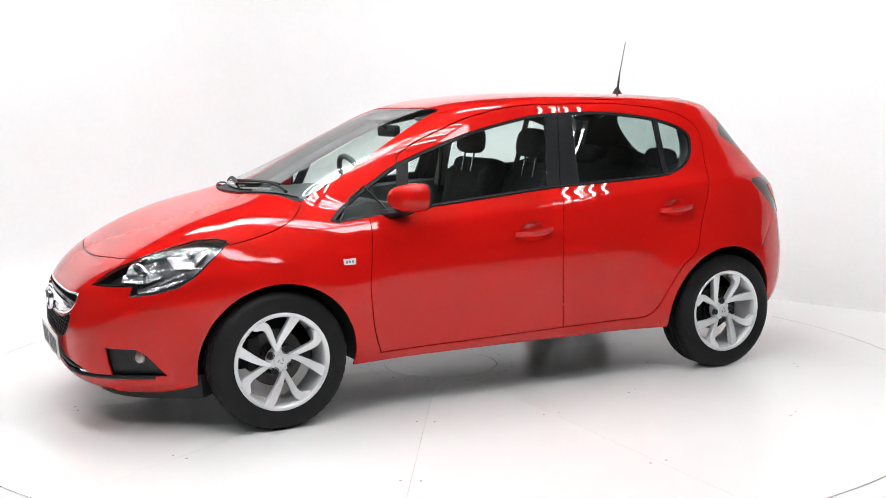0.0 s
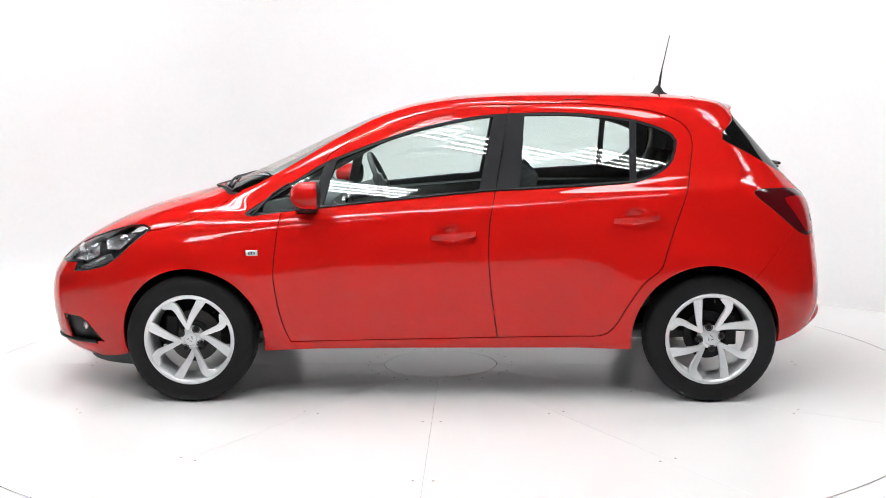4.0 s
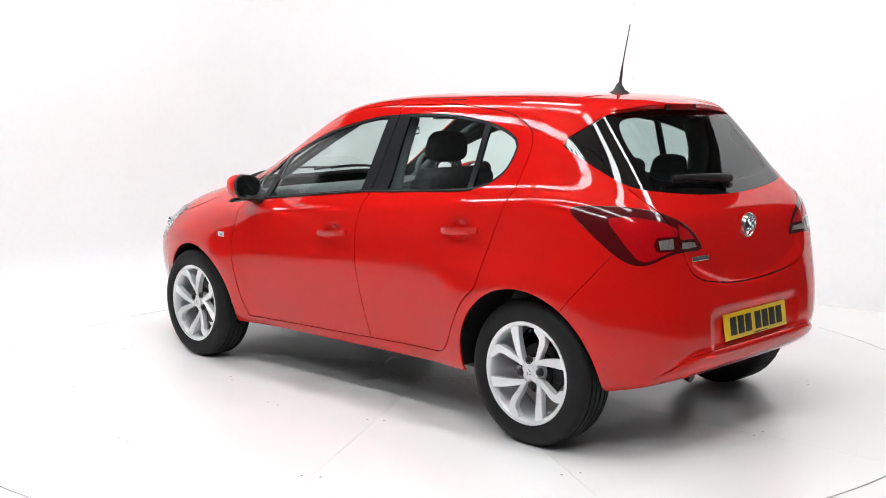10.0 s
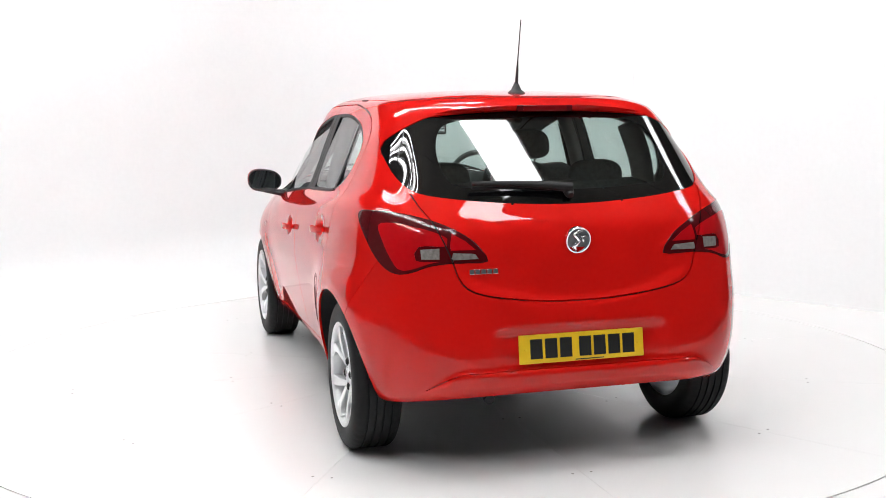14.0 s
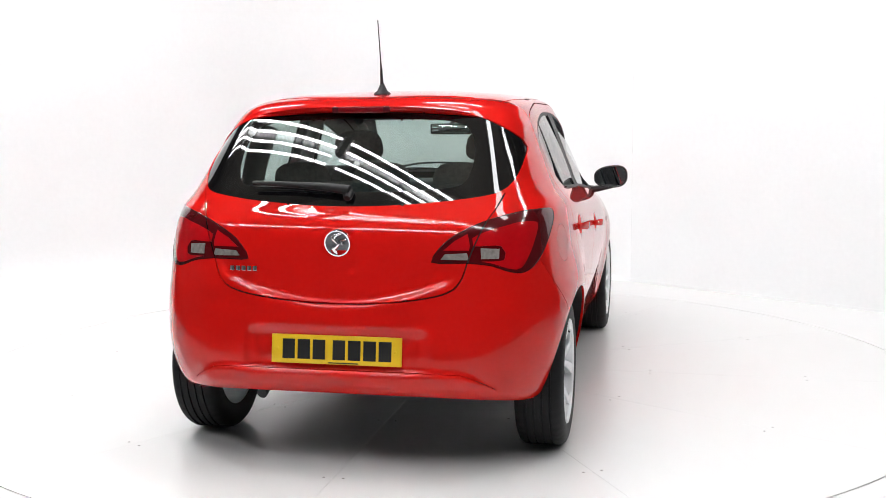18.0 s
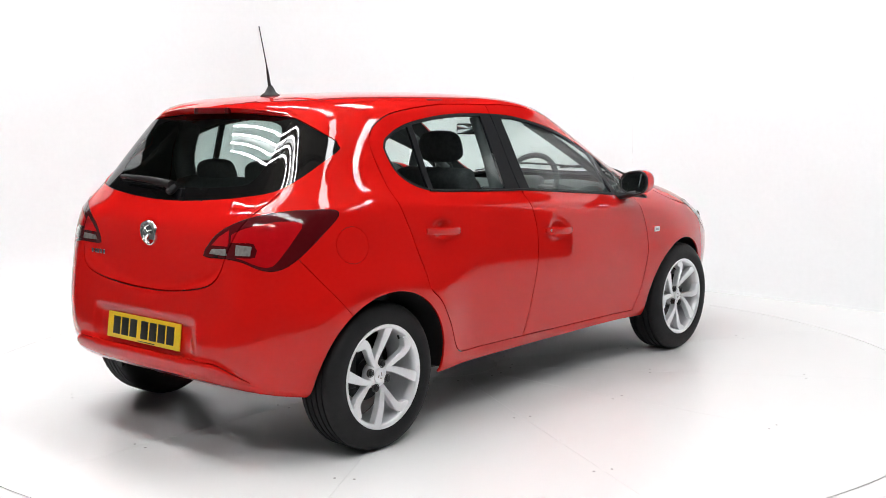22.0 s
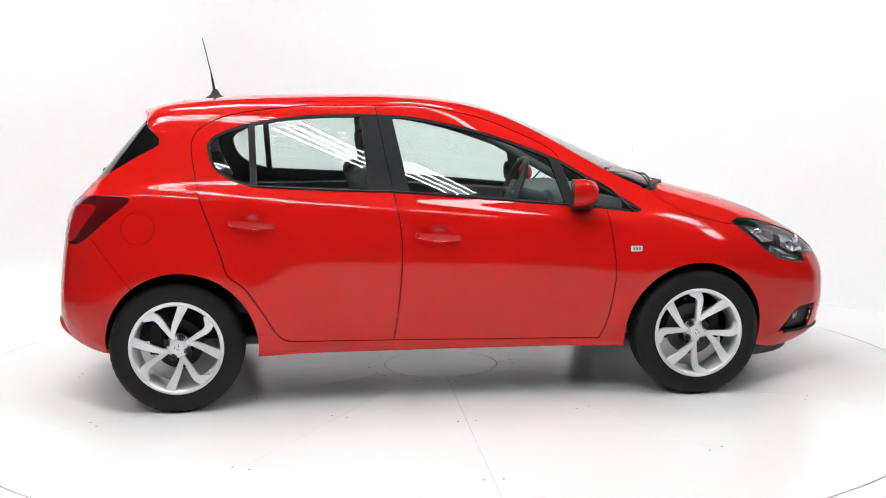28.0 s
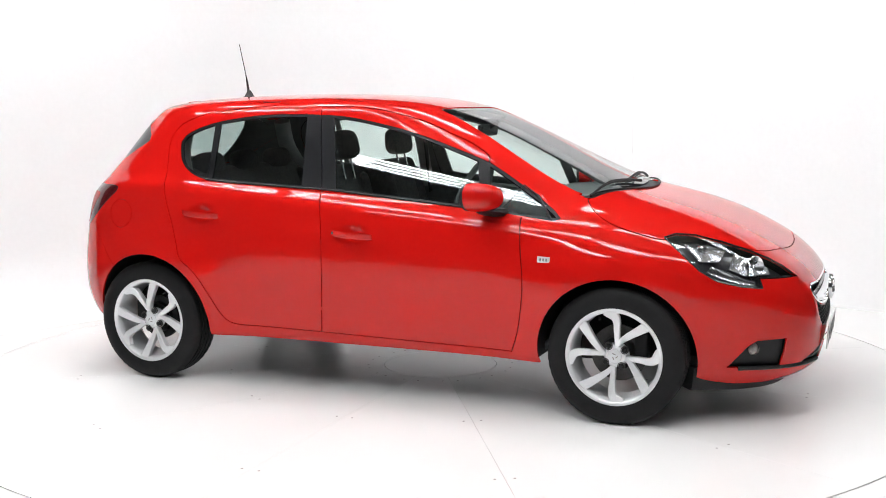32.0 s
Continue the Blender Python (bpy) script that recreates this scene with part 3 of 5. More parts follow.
def zone(c, i):
    """The piece of the body to which a place on the skin belongs."""
    s, r, t = flat(c, "side"), flat(c, "rear"), flat(c, "top")
    for cx, cz, rad in ARCHES:
        if c.y > 0.5 and math.hypot(c.x - cx, c.z - cz) < rad:
            return "hole"
    if c.y > 0.3 and c.z > 0.88 and WITHIN["DLO"][i]:
        if s[0] < np.interp(s[1], PILLAR_A[::-1, 1], PILLAR_A[::-1, 0]) and s[0] > np.interp(s[1], PILLAR_B[::-1, 1], PILLAR_B[::-1, 0]):
            return "gap" if DIST["B_SEAM"][i] < GAP else ("pillar_front" if s[0] > np.interp(s[1], B_SEAM[:, 1], B_SEAM[:, 0]) else "pillar_rear")
        if DIST["DLO"][i] < 0.0128 or DIST["QUARTER_BAR"][i] < 0.016 or DIST["MIRROR_BAR"][i] < 0.026:
            return "trim_front" if s[0] > -0.25 else "trim_rear"
        return "pane_corner" if s[0] > 0.6 else "pane_front" if s[0] > -0.25 else "pane_rear" if s[0] > -0.888 else "pane_quarter"
    if c.x > 1.35 and c.y > 0.2:
        if WITHIN["HEAD"][i]:
            return "head"
        if c.y > 0.4 and WITHIN["FOG"][i]:
            return "fog"
    if c.x < -1.2 and c.y > 0.3 and WITHIN["TAIL"][i]:
        if DIST["HATCH"][i] < 0.003:
            return "gap"
        inner = r[0] < np.interp(r[1], HATCH[::-1, 1], HATCH[::-1, 0])
        for line, name in (("TAIL_CLEAR", "tail_clear"), ("TAIL_IN_CLEAR", "tail_in_clear"), ("TAIL_RED", "tail_red"), ("TAIL_IN_RED", "tail_in_red")):
            if WITHIN[line][i]:
                return name
        return "tail_in" if inner else "tail"
    if c.x < -1.2 and WITHIN["REAR_GLASS"][i]:
        return "rear_glass" if WITHIN["REAR_CLEAR"][i] else "rear_border"
    if c.x > 1.6:
        for line, name in (("GRILLE", "grille"), ("MESH_GRILLE", "mesh_grille"), ("INTAKE", "intake")):
            if WITHIN[line][i]:
                return name
    if c.z > 0.8 and c.x > 0.1 and WITHIN["SCREEN"][i]:
        return "screen"
    if c.z > 0.6 and c.x > 0.9:
        if DIST["HOOD"][i] < GAP:
            return "gap"
        if WITHIN["HOOD"][i]:
            return "cowl" if (WITHIN["COWL"][i]) else "hood"
        if WITHIN["COWL"][i]:
            return "cowl"
    if c.x < -1.4:
        if DIST["HATCH"][i] < 0.003:
            return "gap"
        if c.z < 1.09 and WITHIN["HATCH"][i]:
            return "hatch"
    if c.y > 0.25:
        if DIST["B_SEAM"][i] < GAP or DIST["FRONT_SEAM"][i] < GAP or DIST["FRONT_TOP"][i] < GAP or DIST["REAR_SEAM"][i] < GAP or DIST["SILL_SEAM"][i] < GAP:
            return "gap"
        if c.z > 0.29 and WITHIN["DOOR_FRONT"][i]:
            return "door_front"
        if c.z > 0.29 and WITHIN["DOOR_REAR"][i]:
            return "door_rear"
        d = DIST["FUEL"][i]
        if d < 0.0011:
            return "fuel_gap"
        if WITHIN["FUEL"][i]:
            return "fuel"
    if c.x < -1.38 and (c.z < 0.86):
        lim = np.interp(c.z, BUMPER_REAR[::-1, 1], BUMPER_REAR[::-1, 0])
        if c.y > 0.3 and DIST["BUMPER_REAR"][i] < 0.0011:
            return "gap"
        if s[0] < lim and c.z < 0.84:
            if c.x < -1.5 and c.y < 0.61:
                if DIST["VALANCE"][i] < 0.0012:
                    return "gap"
                return "valance" if c.z < valance_z(c.y) else "bumper_rear"
            return "bumper_rear"
    if c.x > 1.38 and c.z < 0.8:
        lim = np.interp(c.z, BUMPER_FRONT[::-1, 1], BUMPER_FRONT[::-1, 0])
        if s[0] > lim and (c.x > 1.5 or c.z < 0.68):
            return "bumper_front"
    if c.z > 1.3:
        if DIST["DITCH"][i] < 0.0025:
            return "ditch"
        if c.x < -1.227 and c.z > 1.30:
            return "spoiler_base"
        if t[1] < np.interp(-t[0], -DITCH[:, 0], DITCH[:, 1]) and c.z > 1.36:
            return "roof"
    return "body"


DOOR_FRONT = np.vstack([SILL_SEAM, FRONT_SEAM, FRONT_TOP, B_SEAM[::-1]])
DOOR_REAR = np.vstack([REAR_SEAM, B_SEAM])
draw_all(shell)
faces = list(shell.faces)
centres = [f.calc_center_median() for f in faces]
seen_from = {v: np.array([flat(c, v) for c in centres]) for v in VIEW}


def within(poly, pts):
    """Which of many places lie inside the outline."""
    odd = np.zeros(len(pts), bool)
    for a, b in zip(poly, np.roll(poly, -1, axis=0)):
        if a[1] != b[1]:
            odd ^= ((a[1] > pts[:, 1]) != (b[1] > pts[:, 1])) & (pts[:, 0] < a[0] + (pts[:, 1] - a[1]) / (b[1] - a[1]) * (b[0] - a[0]))
    return odd


def ringed(line):
    return np.vstack([line, line[:1]])


AREAS = {"side": {"DLO": DLO, "HEAD": HEAD, "FOG": FOG, "DOOR_FRONT": DOOR_FRONT, "DOOR_REAR": DOOR_REAR, "FUEL": FUEL},
         "corner": {"TAIL": TAIL, "TAIL_RED": TAIL_RED, "TAIL_IN_RED": TAIL_IN_RED, "TAIL_CLEAR": TAIL_CLEAR, "TAIL_IN_CLEAR": TAIL_IN_CLEAR},
         "rear": {"REAR_GLASS": REAR_GLASS, "REAR_CLEAR": REAR_CLEAR, "GRILLE": GRILLE, "MESH_GRILLE": MESH_GRILLE, "INTAKE": INTAKE, "HATCH": np.vstack([HATCH, [(-0.03, 1.2), (0.6, 1.2)]])},
         "top": {"SCREEN": SCREEN, "HOOD": np.vstack([HOOD, [(1.09, -0.03)]]), "COWL": np.vstack([COWL_FRONT, [(1.0, 0.5), (1.0, -0.03)]])}}
LINES = {"side": {"DLO": ringed(DLO), "FUEL": ringed(FUEL), "B_SEAM": B_SEAM, "QUARTER_BAR": QUARTER_BAR, "MIRROR_BAR": MIRROR_BAR, "FRONT_SEAM": FRONT_SEAM, "FRONT_TOP": FRONT_TOP,
                  "REAR_SEAM": REAR_SEAM, "SILL_SEAM": SILL_SEAM, "BUMPER_REAR": BUMPER_REAR}, "rear": {"HATCH": HATCH, "VALANCE": VALANCE}, "top": {"HOOD": HOOD, "DITCH": DITCH}}
WITHIN = {n: within(a, seen_from[v]) for v, group in AREAS.items() for n, a in group.items()}
DIST = {n: gaps_to(a, seen_from[v]) for v, group in LINES.items() for n, a in group.items()}
pieces = {}
for i, f in enumerate(faces):
    pieces.setdefault(zone(centres[i], i), []).append(f)
shell.normal_update()


def piece(labels, sides=(1, -1), sink=0.0):
    """A mesh of the skin's faces of those labels; sink: metres inwards."""
    bm = bmesh.new()
    for sgn in sides:
        made = {}
        for name in labels.split():
            for f in pieces.get(name, ()):
                vs = []
                for v in f.verts:
                    if v not in made:
                        c = v.co - v.normal * sink
                        made[v] = bm.verts.new((c.x, sgn * c.y, c.z))
                    vs.append(made[v])
                if len(set(vs)) > 2:
                    try:
                        bm.faces.new(vs if sgn > 0 else vs[::-1])
                    except ValueError:
                        pass
    if len(sides) == 2:
        mid = [v for v in bm.verts if abs(v.co.y) < 1e-4]
        bmesh.ops.remove_doubles(bm, verts=mid, dist=1e-4)
    return bm


def bulge(p, axis):
    """The set bend of the side glass (1) and of the rear glass (0)."""
    x, y, z = p.T
    return -0.215 * (z - 1.15) ** 2 - 0.035 * x * x if axis else 0.13 * y * y + 0.22 * (z - 1.22) ** 2


def terms(p, axis):
    """What else the even face of the glass is made of."""
    x, y, z = p.T
    return np.stack([np.ones(len(p)), x, z, x * z], 1) if axis else np.stack([np.ones(len(p)), z, y ** 4, y ** 2 * (z - 1.22)], 1)


EVEN = {}
for axis, labels in ((1, "pane_front pane_rear pane_quarter pane_corner"), (0, "rear_glass rear_border")):
    p = np.array([v.co[:] for v in {v for name in labels.split() for f in pieces[name] for v in f.verts}])
    if not axis:
        p = p[p[:, 1] < 0.56]
    EVEN[axis] = np.linalg.lstsq(terms(p, axis), p[:, axis] - bulge(p, axis), rcond=None)[0]


def eased(bm, axis, sink):
    """Glass is bent evenly: lay its places on one plain curved face, seen along y (1) or x (0)."""
    p = np.abs(np.array([v.co[:] for v in bm.verts])) if axis else np.array([v.co[:] for v in bm.verts])
    if axis:
        p[:, 0] = [v.co.x for v in bm.verts]
    for v, q in zip(bm.verts, terms(p, axis) @ EVEN[axis] + bulge(p, axis)):
        if axis:
            v.co.y = math.copysign(float(q) - sink, v.co.y)
        else:
            # the rear glass runs out into the flanks of the body
            f = min(1, max(0, (abs(v.co.y) - 0.44) / 0.18))
            v.co.x += (float(q) + sink - v.co.x) * (1 - f * f * (3 - 2 * f))
    return bm


def panel(name, labels, mat, parent, sides=(1, -1), sink=0.0, thick=0.010, inner=None, label="", ease=None):
    bm = piece(labels, sides, sink)
    if ease is not None:
        eased(bm, ease, sink)
    ob = part(name, bm, [mat, inner or TRIM], parent, label)
    if thick:
        m = ob.modifiers.new("thickness", "SOLIDIFY")
        m.thickness, m.offset, m.material_offset, m.use_rim = thick, -1.0, 1, True
        m.material_offset_rim = 0
        e = ob.modifiers.new("crisp_rims", "EDGE_SPLIT")
        e.split_angle = radians(50)
    return ob


LINER = grain(material("roof_lining", (0.42, 0.41, 0.40), 0.9), 300, 0.1)
REDLENS = grain(material("red_lens", (0.42, 0.003, 0.006), 0.30, 0, 1.0, 0.05), 45, 0.10)
PILLAR = grain(material("satin_pillar_film", (0.0065, 0.007, 0.0085), 0.45, 0, 0, 0.18), 500, 0.15)
SMOKE = material("smoked_red_lens", (0.075, 0.003, 0.005), 0.25, 0, 1.0, 0.05)
BLACKGLASS = material("black_glass", (0.004, 0.004, 0.0045), 0.03, 0, 0.0, 0.6)
GREYLENS = grain(material("grey_lens", (0.40, 0.37, 0.35), 0.22, 0.5, 1.0), 70, 0.5)

car = thing("car", "glossy red five-door hatchback with silver alloy wheels, parked on the turntable", "car")
body = panel("body", "body", RED, car, label="red painted side frames and wings")
panel("roof", "roof", RED, car, inner=LINER)
panel("roof_ditch", "ditch", BLACK, body, sink=0.004, thick=0.003, label="thin black roof seam")
panel("hood", "hood", RED, car, inner=DARK)
panel("cowl", "cowl", BLACK, car, sink=0.012, thick=0.006, label="black plastic cowl under the windscreen")
panel("front_bumper", "bumper_front", RED, car, inner=DARK)
panel("rear_bumper", "bumper_rear", RED, car, inner=DARK)
panel("rear_valance", "valance", RED, car, inner=DARK, label="red lower lip of the rear bumper")
hatch = panel("hatch", "hatch", RED, car)
panel("spoiler_base", "spoiler_base", RED, hatch)
panel("rear_glass", "rear_glass", REARGLASS, hatch, thick=0, sink=0.004, ease=0, label="dark rear window")
panel("rear_glass_border", "rear_border", BLACKGLASS, hatch, thick=0.004, sink=0.004, ease=0, label="black printed edge of the rear window")
panel("windscreen", "screen", SIDEGLASS, car, thick=0, sink=0.003, label="clear raked windscreen")
part("shut_line", piece("gap", sink=0.009), DARK, body, "black shadow gaps between the panels")
doors = {}
for sgn in (1, -1):
    fd = doors["front", sgn] = panel("front_door", "door_front", RED, car, (sgn,))
    rd = doors["rear", sgn] = panel("rear_door", "door_rear", RED, car, (sgn,))
    panel("window_trim", "trim_front", PILLAR, fd, (sgn,), sink=0.002, thick=0.012, label="black window surround")
    panel("pillar_cover", "pillar_front", PILLAR, fd, (sgn,), sink=0.001, thick=0.012, label="satin black pillar cover")
    panel("window_pane", "pane_front", SIDEGLASS, fd, (sgn,), sink=0.007, thick=0, ease=1)
    panel("corner_pane", "pane_corner", SIDEGLASS, body, (sgn,), sink=0.007, thick=0, ease=1)
    panel("window_trim", "trim_rear", PILLAR, rd, (sgn,), sink=0.002, thick=0.012, label="black window surround")
    panel("pillar_cover", "pillar_rear", PILLAR, rd, (sgn,), sink=0.001, thick=0.012, label="satin black pillar cover")
    panel("window_pane", "pane_rear", SIDEGLASS, rd, (sgn,), sink=0.007, thick=0, ease=1)
    panel("quarter_pane", "pane_quarter", SIDEGLASS, rd, (sgn,), sink=0.007, thick=0, ease=1)
    if sgn > 0:
        panel("fuel_area", "fuel fuel_gap", RED, body, (1,))
    else:
        panel("fuel_flap", "fuel", RED, body, (-1,), label="round red fuel flap")
        part("fuel_gap", piece("fuel_gap", (-1,), 0.006), DARK, body)
    lamp = panel("tail_lamp", "tail", SMOKE, car, (sgn,), label="dark red tail lamp")
    panel("red_lens", "tail_red", REDLENS, lamp, (sgn,), sink=-0.002, label="bright red lens")
    panel("clear_lens", "tail_clear", GREYLENS, lamp, (sgn,), sink=-0.003, label="grey reversing lens")
    inner_lamp = panel("hatch_lamp", "tail_in", SMOKE, car, (sgn,), label="dark red lamp on the hatch")
    panel("red_lens", "tail_in_red", REDLENS, inner_lamp, (sgn,), sink=-0.002, label="bright red lens")
    panel("clear_lens", "tail_in_clear", GREYLENS, inner_lamp, (sgn,), sink=-0.003, label="grey reversing lens")


# ======== wheels ========
def tyre_mesh():
    """Tyre with four grooves round the tread and cross cuts at the shoulders."""
    prof = [(0.211, 0.088), (0.219, 0.094), (0.235, 0.099), (0.262, 0.101), (0.283, 0.097), (0.297, 0.090), (0.305, 0.081), (0.3105, 0.070)]
    for y in (0.048, 0.016, -0.016, -0.048):
        prof += [(0.3112, y + 0.0052), (0.3045, y + 0.0040), (0.3045, y - 0.0040), (0.3112, y - 0.0052)]
    prof += [(0.3105, -0.070), (0.305, -0.081), (0.297, -0.090), (0.283, -0.097), (0.235, -0.099), (0.206, -0.088)]
    bm = lathe(prof, 192)
    for v in bm.verts:
        r = math.hypot(v.co.x, v.co.z)
        k = round(math.atan2(v.co.z, v.co.x) / (2 * math.pi) * 192)
        if r > 0.3 and abs(v.co.y) > 0.06 and k % 4 == 0:
            f = 0.993 if r > 0.303 else 0.996
            v.co.x, v.co.z = v.co.x * f, v.co.z * f
    return bm


def swept(centre, widths, heights, depth):
    """A rounded bar along a path in the wheel's plane: points (radius, degrees), widths and front heights along it."""
    bm = bmesh.new()
    n = 14
    pts = spline([(r * math.cos(radians(a)), r * math.sin(radians(a)), 0) for r, a in centre], n)
    ws = spline([(w, 0, 0) for w in widths], n)
    hs = spline([(h, 0, 0) for h in heights], n)
    rows = []
    for i, p in enumerate(pts):
        d = (pts[min(i + 1, n - 1)] - pts[max(i - 1, 0)]).normalized()
        s = Vector((-d.y, d.x, 0))
        w, h = ws[i].x / 2, hs[i].x
        prof = [(-w * 0.82, h - depth), (-w, h - 0.004), (-w + 0.0025, h - 0.0006), (0, h + 0.0004), (w - 0.0025, h - 0.0006), (w, h - 0.004), (w * 0.82, h - depth)]
        rows.append([bm.verts.new((p.x + s.x * o, y, p.y + s.y * o)) for o, y in prof])
    for a, b in zip(rows, rows[1:]):
        for k in range(len(a)):
            j = (k + 1) % len(a)
            bm.faces.new((a[k], a[j], b[j], b[k]))
    bm.faces.new(rows[0])
    bm.faces.new(rows[-1][::-1])
    bmesh.ops.recalc_face_normals(bm, faces=bm.faces[:])
    return sharpen(bm, 40)


def make_wheel():
    """Outer face towards +y."""
    w = new("wheel")
    tagged(w, "silver twin-spoke alloy wheel with a black tyre")
    part("tyre", tyre_mesh(), RUBBER, w, "black tyre with a grooved tread")
    rim = part("rim", lathe([(0.2105, 0.090), (0.2135, 0.0935), (0.2115, 0.0968), (0.206, 0.0962), (0.198, 0.0925), (0.1925, 0.086), (0.1895, 0.05), (0.186, -0.06), (0.200, -0.085), (0.207, -0.09),
                               (0.207, -0.084), (0.197, -0.08), (0.1865, -0.06)], 96), ALLOY, w, "silver rim")
    for q in range(4):
        a = 90 * q
        part("spoke", swept([(0.046, a - 32), (0.070, a - 23), (0.105, a - 12), (0.150, a - 4), (0.201, a + 1)], (0.017, 0.023, 0.030, 0.037, 0.046), (0.064, 0.070, 0.078, 0.086, 0.091), 0.034), ALLOY, rim)
        part("spoke", swept([(0.046, a - 35), (0.080, a - 38), (0.115, a - 39.5), (0.148, a - 40), (0.176, a - 43.5), (0.194, a - 52), (0.200, a - 57)], (0.019, 0.023, 0.027, 0.031, 0.038, 0.040, 0.030), (0.064, 0.069, 0.077, 0.084, 0.089, 0.091, 0.091), 0.034), ALLOY, rim)
        # web that fills the hook's elbow against the rim
        part("spoke_root", swept([(0.185, a - 41), (0.197, a - 46), (0.203, a - 54)], (0.020, 0.026, 0.014), (0.088, 0.091, 0.091), 0.03), ALLOY, rim)
    rim.matrix_basis = Matrix.Diagonal((1.035, 1, 1.035, 1))
    part("hub", lathe([(0.0, 0.064), (0.030, 0.064), (0.034, 0.066), (0.044, 0.063), (0.051, 0.054), (0.055, 0.02), (0, 0.02)], 40), ALLOY, rim)
    cap = part("hub_cap", lathe([(0.0, 0.072), (0.024, 0.071), (0.0285, 0.069), (0.030, 0.064)], 36), ALLOY, rim, "silver hub cap with a dark relief mark")
    for ang, ln in ((35, 0.024), (150, 0.018), (260, 0.02)):
        m = boxed(0.010 * math.cos(radians(ang)), 0.0725, 0.010 * math.sin(radians(ang)), ln * 0.7, 0.002, 0.004, 0.001, turn=pose(0, 0, 0, 0, -ang + 60, 0))
        part("mark", m, STEEL, rim)
    for q in range(4):
        a = radians(90 * q + 12)
        nut = part("wheel_bolt", lathe([(0, 0.064), (0.009, 0.064), (0.0125, 0.060), (0.0125, 0.045)], 6), BLACK, rim, "dark wheel bolt")
        nut.matrix_basis = pose(0.050 * math.cos(a), 0.008, 0.050 * math.sin(a))
        well = part("bolt_well", lathe([(0.0132, 0.066), (0.0165, 0.0675), (0.018, 0.058)], 20), DISC, rim)
        well.matrix_basis = pose(0.050 * math.cos(a), 0, 0.050 * math.sin(a))
    part("valve", tube([(0.165, 0.075, 0.075), (0.155, 0.088, 0.070)], 0.004, 8), BLACK, rim)
    return w


AXLES = ((1.255, 1, 72), (-1.255, 1, 110), (1.255, -1, 136), (-1.255, -1, 80))
first = make_wheel()
for i, (x, sgn, tip) in enumerate(AXLES):
    # seen from outside, +x runs to the left on the left flank
    m = pose(x, sgn * 0.738, 0.3105) @ (pose(0, 0, 0, 0, 0, 0) if sgn > 0 else pose(0, 0, 0, 0, 0, 180)) @ pose(0, 0, 0, 0, tip - 180 if sgn < 0 else tip - 180, 0)
    w = first if i == 0 else copy_thing(first, m)
    w.matrix_basis = m
    w.parent = car
for x, sgn, _ in AXLES:
    t = pose(0, 0, 0, 0, 0, 0 if sgn > 0 else 180)
    d = part("brake_disc", lathe([(0.0, 0.0), (0.055, 0.0), (0.075, 0.022), (0.08, 0.005), (0.128 if x > 0 else 0.115, 0.005), (0.128 if x > 0 else 0.115, -0.012), (0, -0.012)], 48), DISC if x > 0 else BLACK, car, "dull dark steel brake disc" if x > 0 else "black brake drum")
    d.matrix_basis = pose(x, sgn * 0.72, 0.3105) @ t
    c = part("brake_caliper", boxed(0.105 if sgn * x > 0 else -0.105, 0.0, 0.03, 0.06, 0.07, 0.15, 0.012), BLACK, car)
    c.matrix_basis = pose(x, sgn * 0.715, 0.3105) @ t
    # dark liner of the wheel housing
    cx, cz, r = ARCHES[0] if x > 0 else ARCHES[1]
    bm = bmesh.new()
    cols = []
    for k in range(33):
        a = math.pi * (1.03 - 1.06 * k / 32)
        px, pz = cx + (r + 0.012) * math.cos(a), cz + (r + 0.012) * math.sin(a)
        out = SHELL.ray_cast(Vector((px, 3, max(pz, 0.27))), Vector((0, -1, 0)))[0]
        yo = (out.y if out else 0.78) - 0.006
        cols.append([bm.verts.new((px, sgn * y, pz)) for y in (yo, 0.66, 0.48)])
    for a, b in zip(cols, cols[1:]):
        for k in range(2):
            bm.faces.new((a[k], a[k + 1], b[k + 1], b[k]))
    bm.faces.new([c2[2] for c2 in cols])
    part("wheel_liner", bm, BLACK, car, "black wheel arch liner")

# ======== underside, lower trims ========
part("floor_pan", boxed(0.0, 0, 0.275, 1.75, 1.44, 0.05, 0.02), UNDER, car, "dark floor pan")
part("rear_pan", boxed(-1.40, 0, 0.40, 0.70, 0.92, 0.09, 0.03), UNDER, car)
part("front_pan", boxed(1.45, 0, 0.25, 0.95, 0.92, 0.09, 0.03), UNDER, car)
part("rear_axle", tube([(-1.255, -0.68, 0.29), (-1.255, 0.68, 0.29)], 0.03, 12), BLACK, car)
part("front_axle", tube([(1.255, -0.68, 0.30), (1.255, 0.68, 0.30)], 0.022, 12), BLACK, car)
part("exhaust", tube([(-1.2, 0.30, 0.30), (-1.55, 0.345, 0.315), (-1.69, 0.345, 0.305), (-1.75, 0.345, 0.285)], 0.021, 16), BLACK, car, "down-turned exhaust tail pipe")
part("silencer", lathe([(0, -0.25), (0.08, -0.24), (0.085, 0.24), (0, 0.25)], 24), STEEL, car).matrix_basis = pose(-1.45, 0.0, 0.36)


def lip_loft(rings, mat, name, label=""):
    """A closed body through rings of equal length."""
    bm = bmesh.new()
    rows = [[bm.verts.new(p) for p in ring] for ring in rings]
    n = len(rows[0])
    for a, b in zip(rows, rows[1:]):
        for k in range(n):
            j = (k + 1) % n
            bm.faces.new((a[k], a[j], b[j], b[k]))
    bm.faces.new(rows[0])
    bm.faces.new(rows[-1][::-1])
    bmesh.ops.recalc_face_normals(bm, faces=bm.faces[:])
    return part(name, sharpen(bm, 40), mat, car, label)


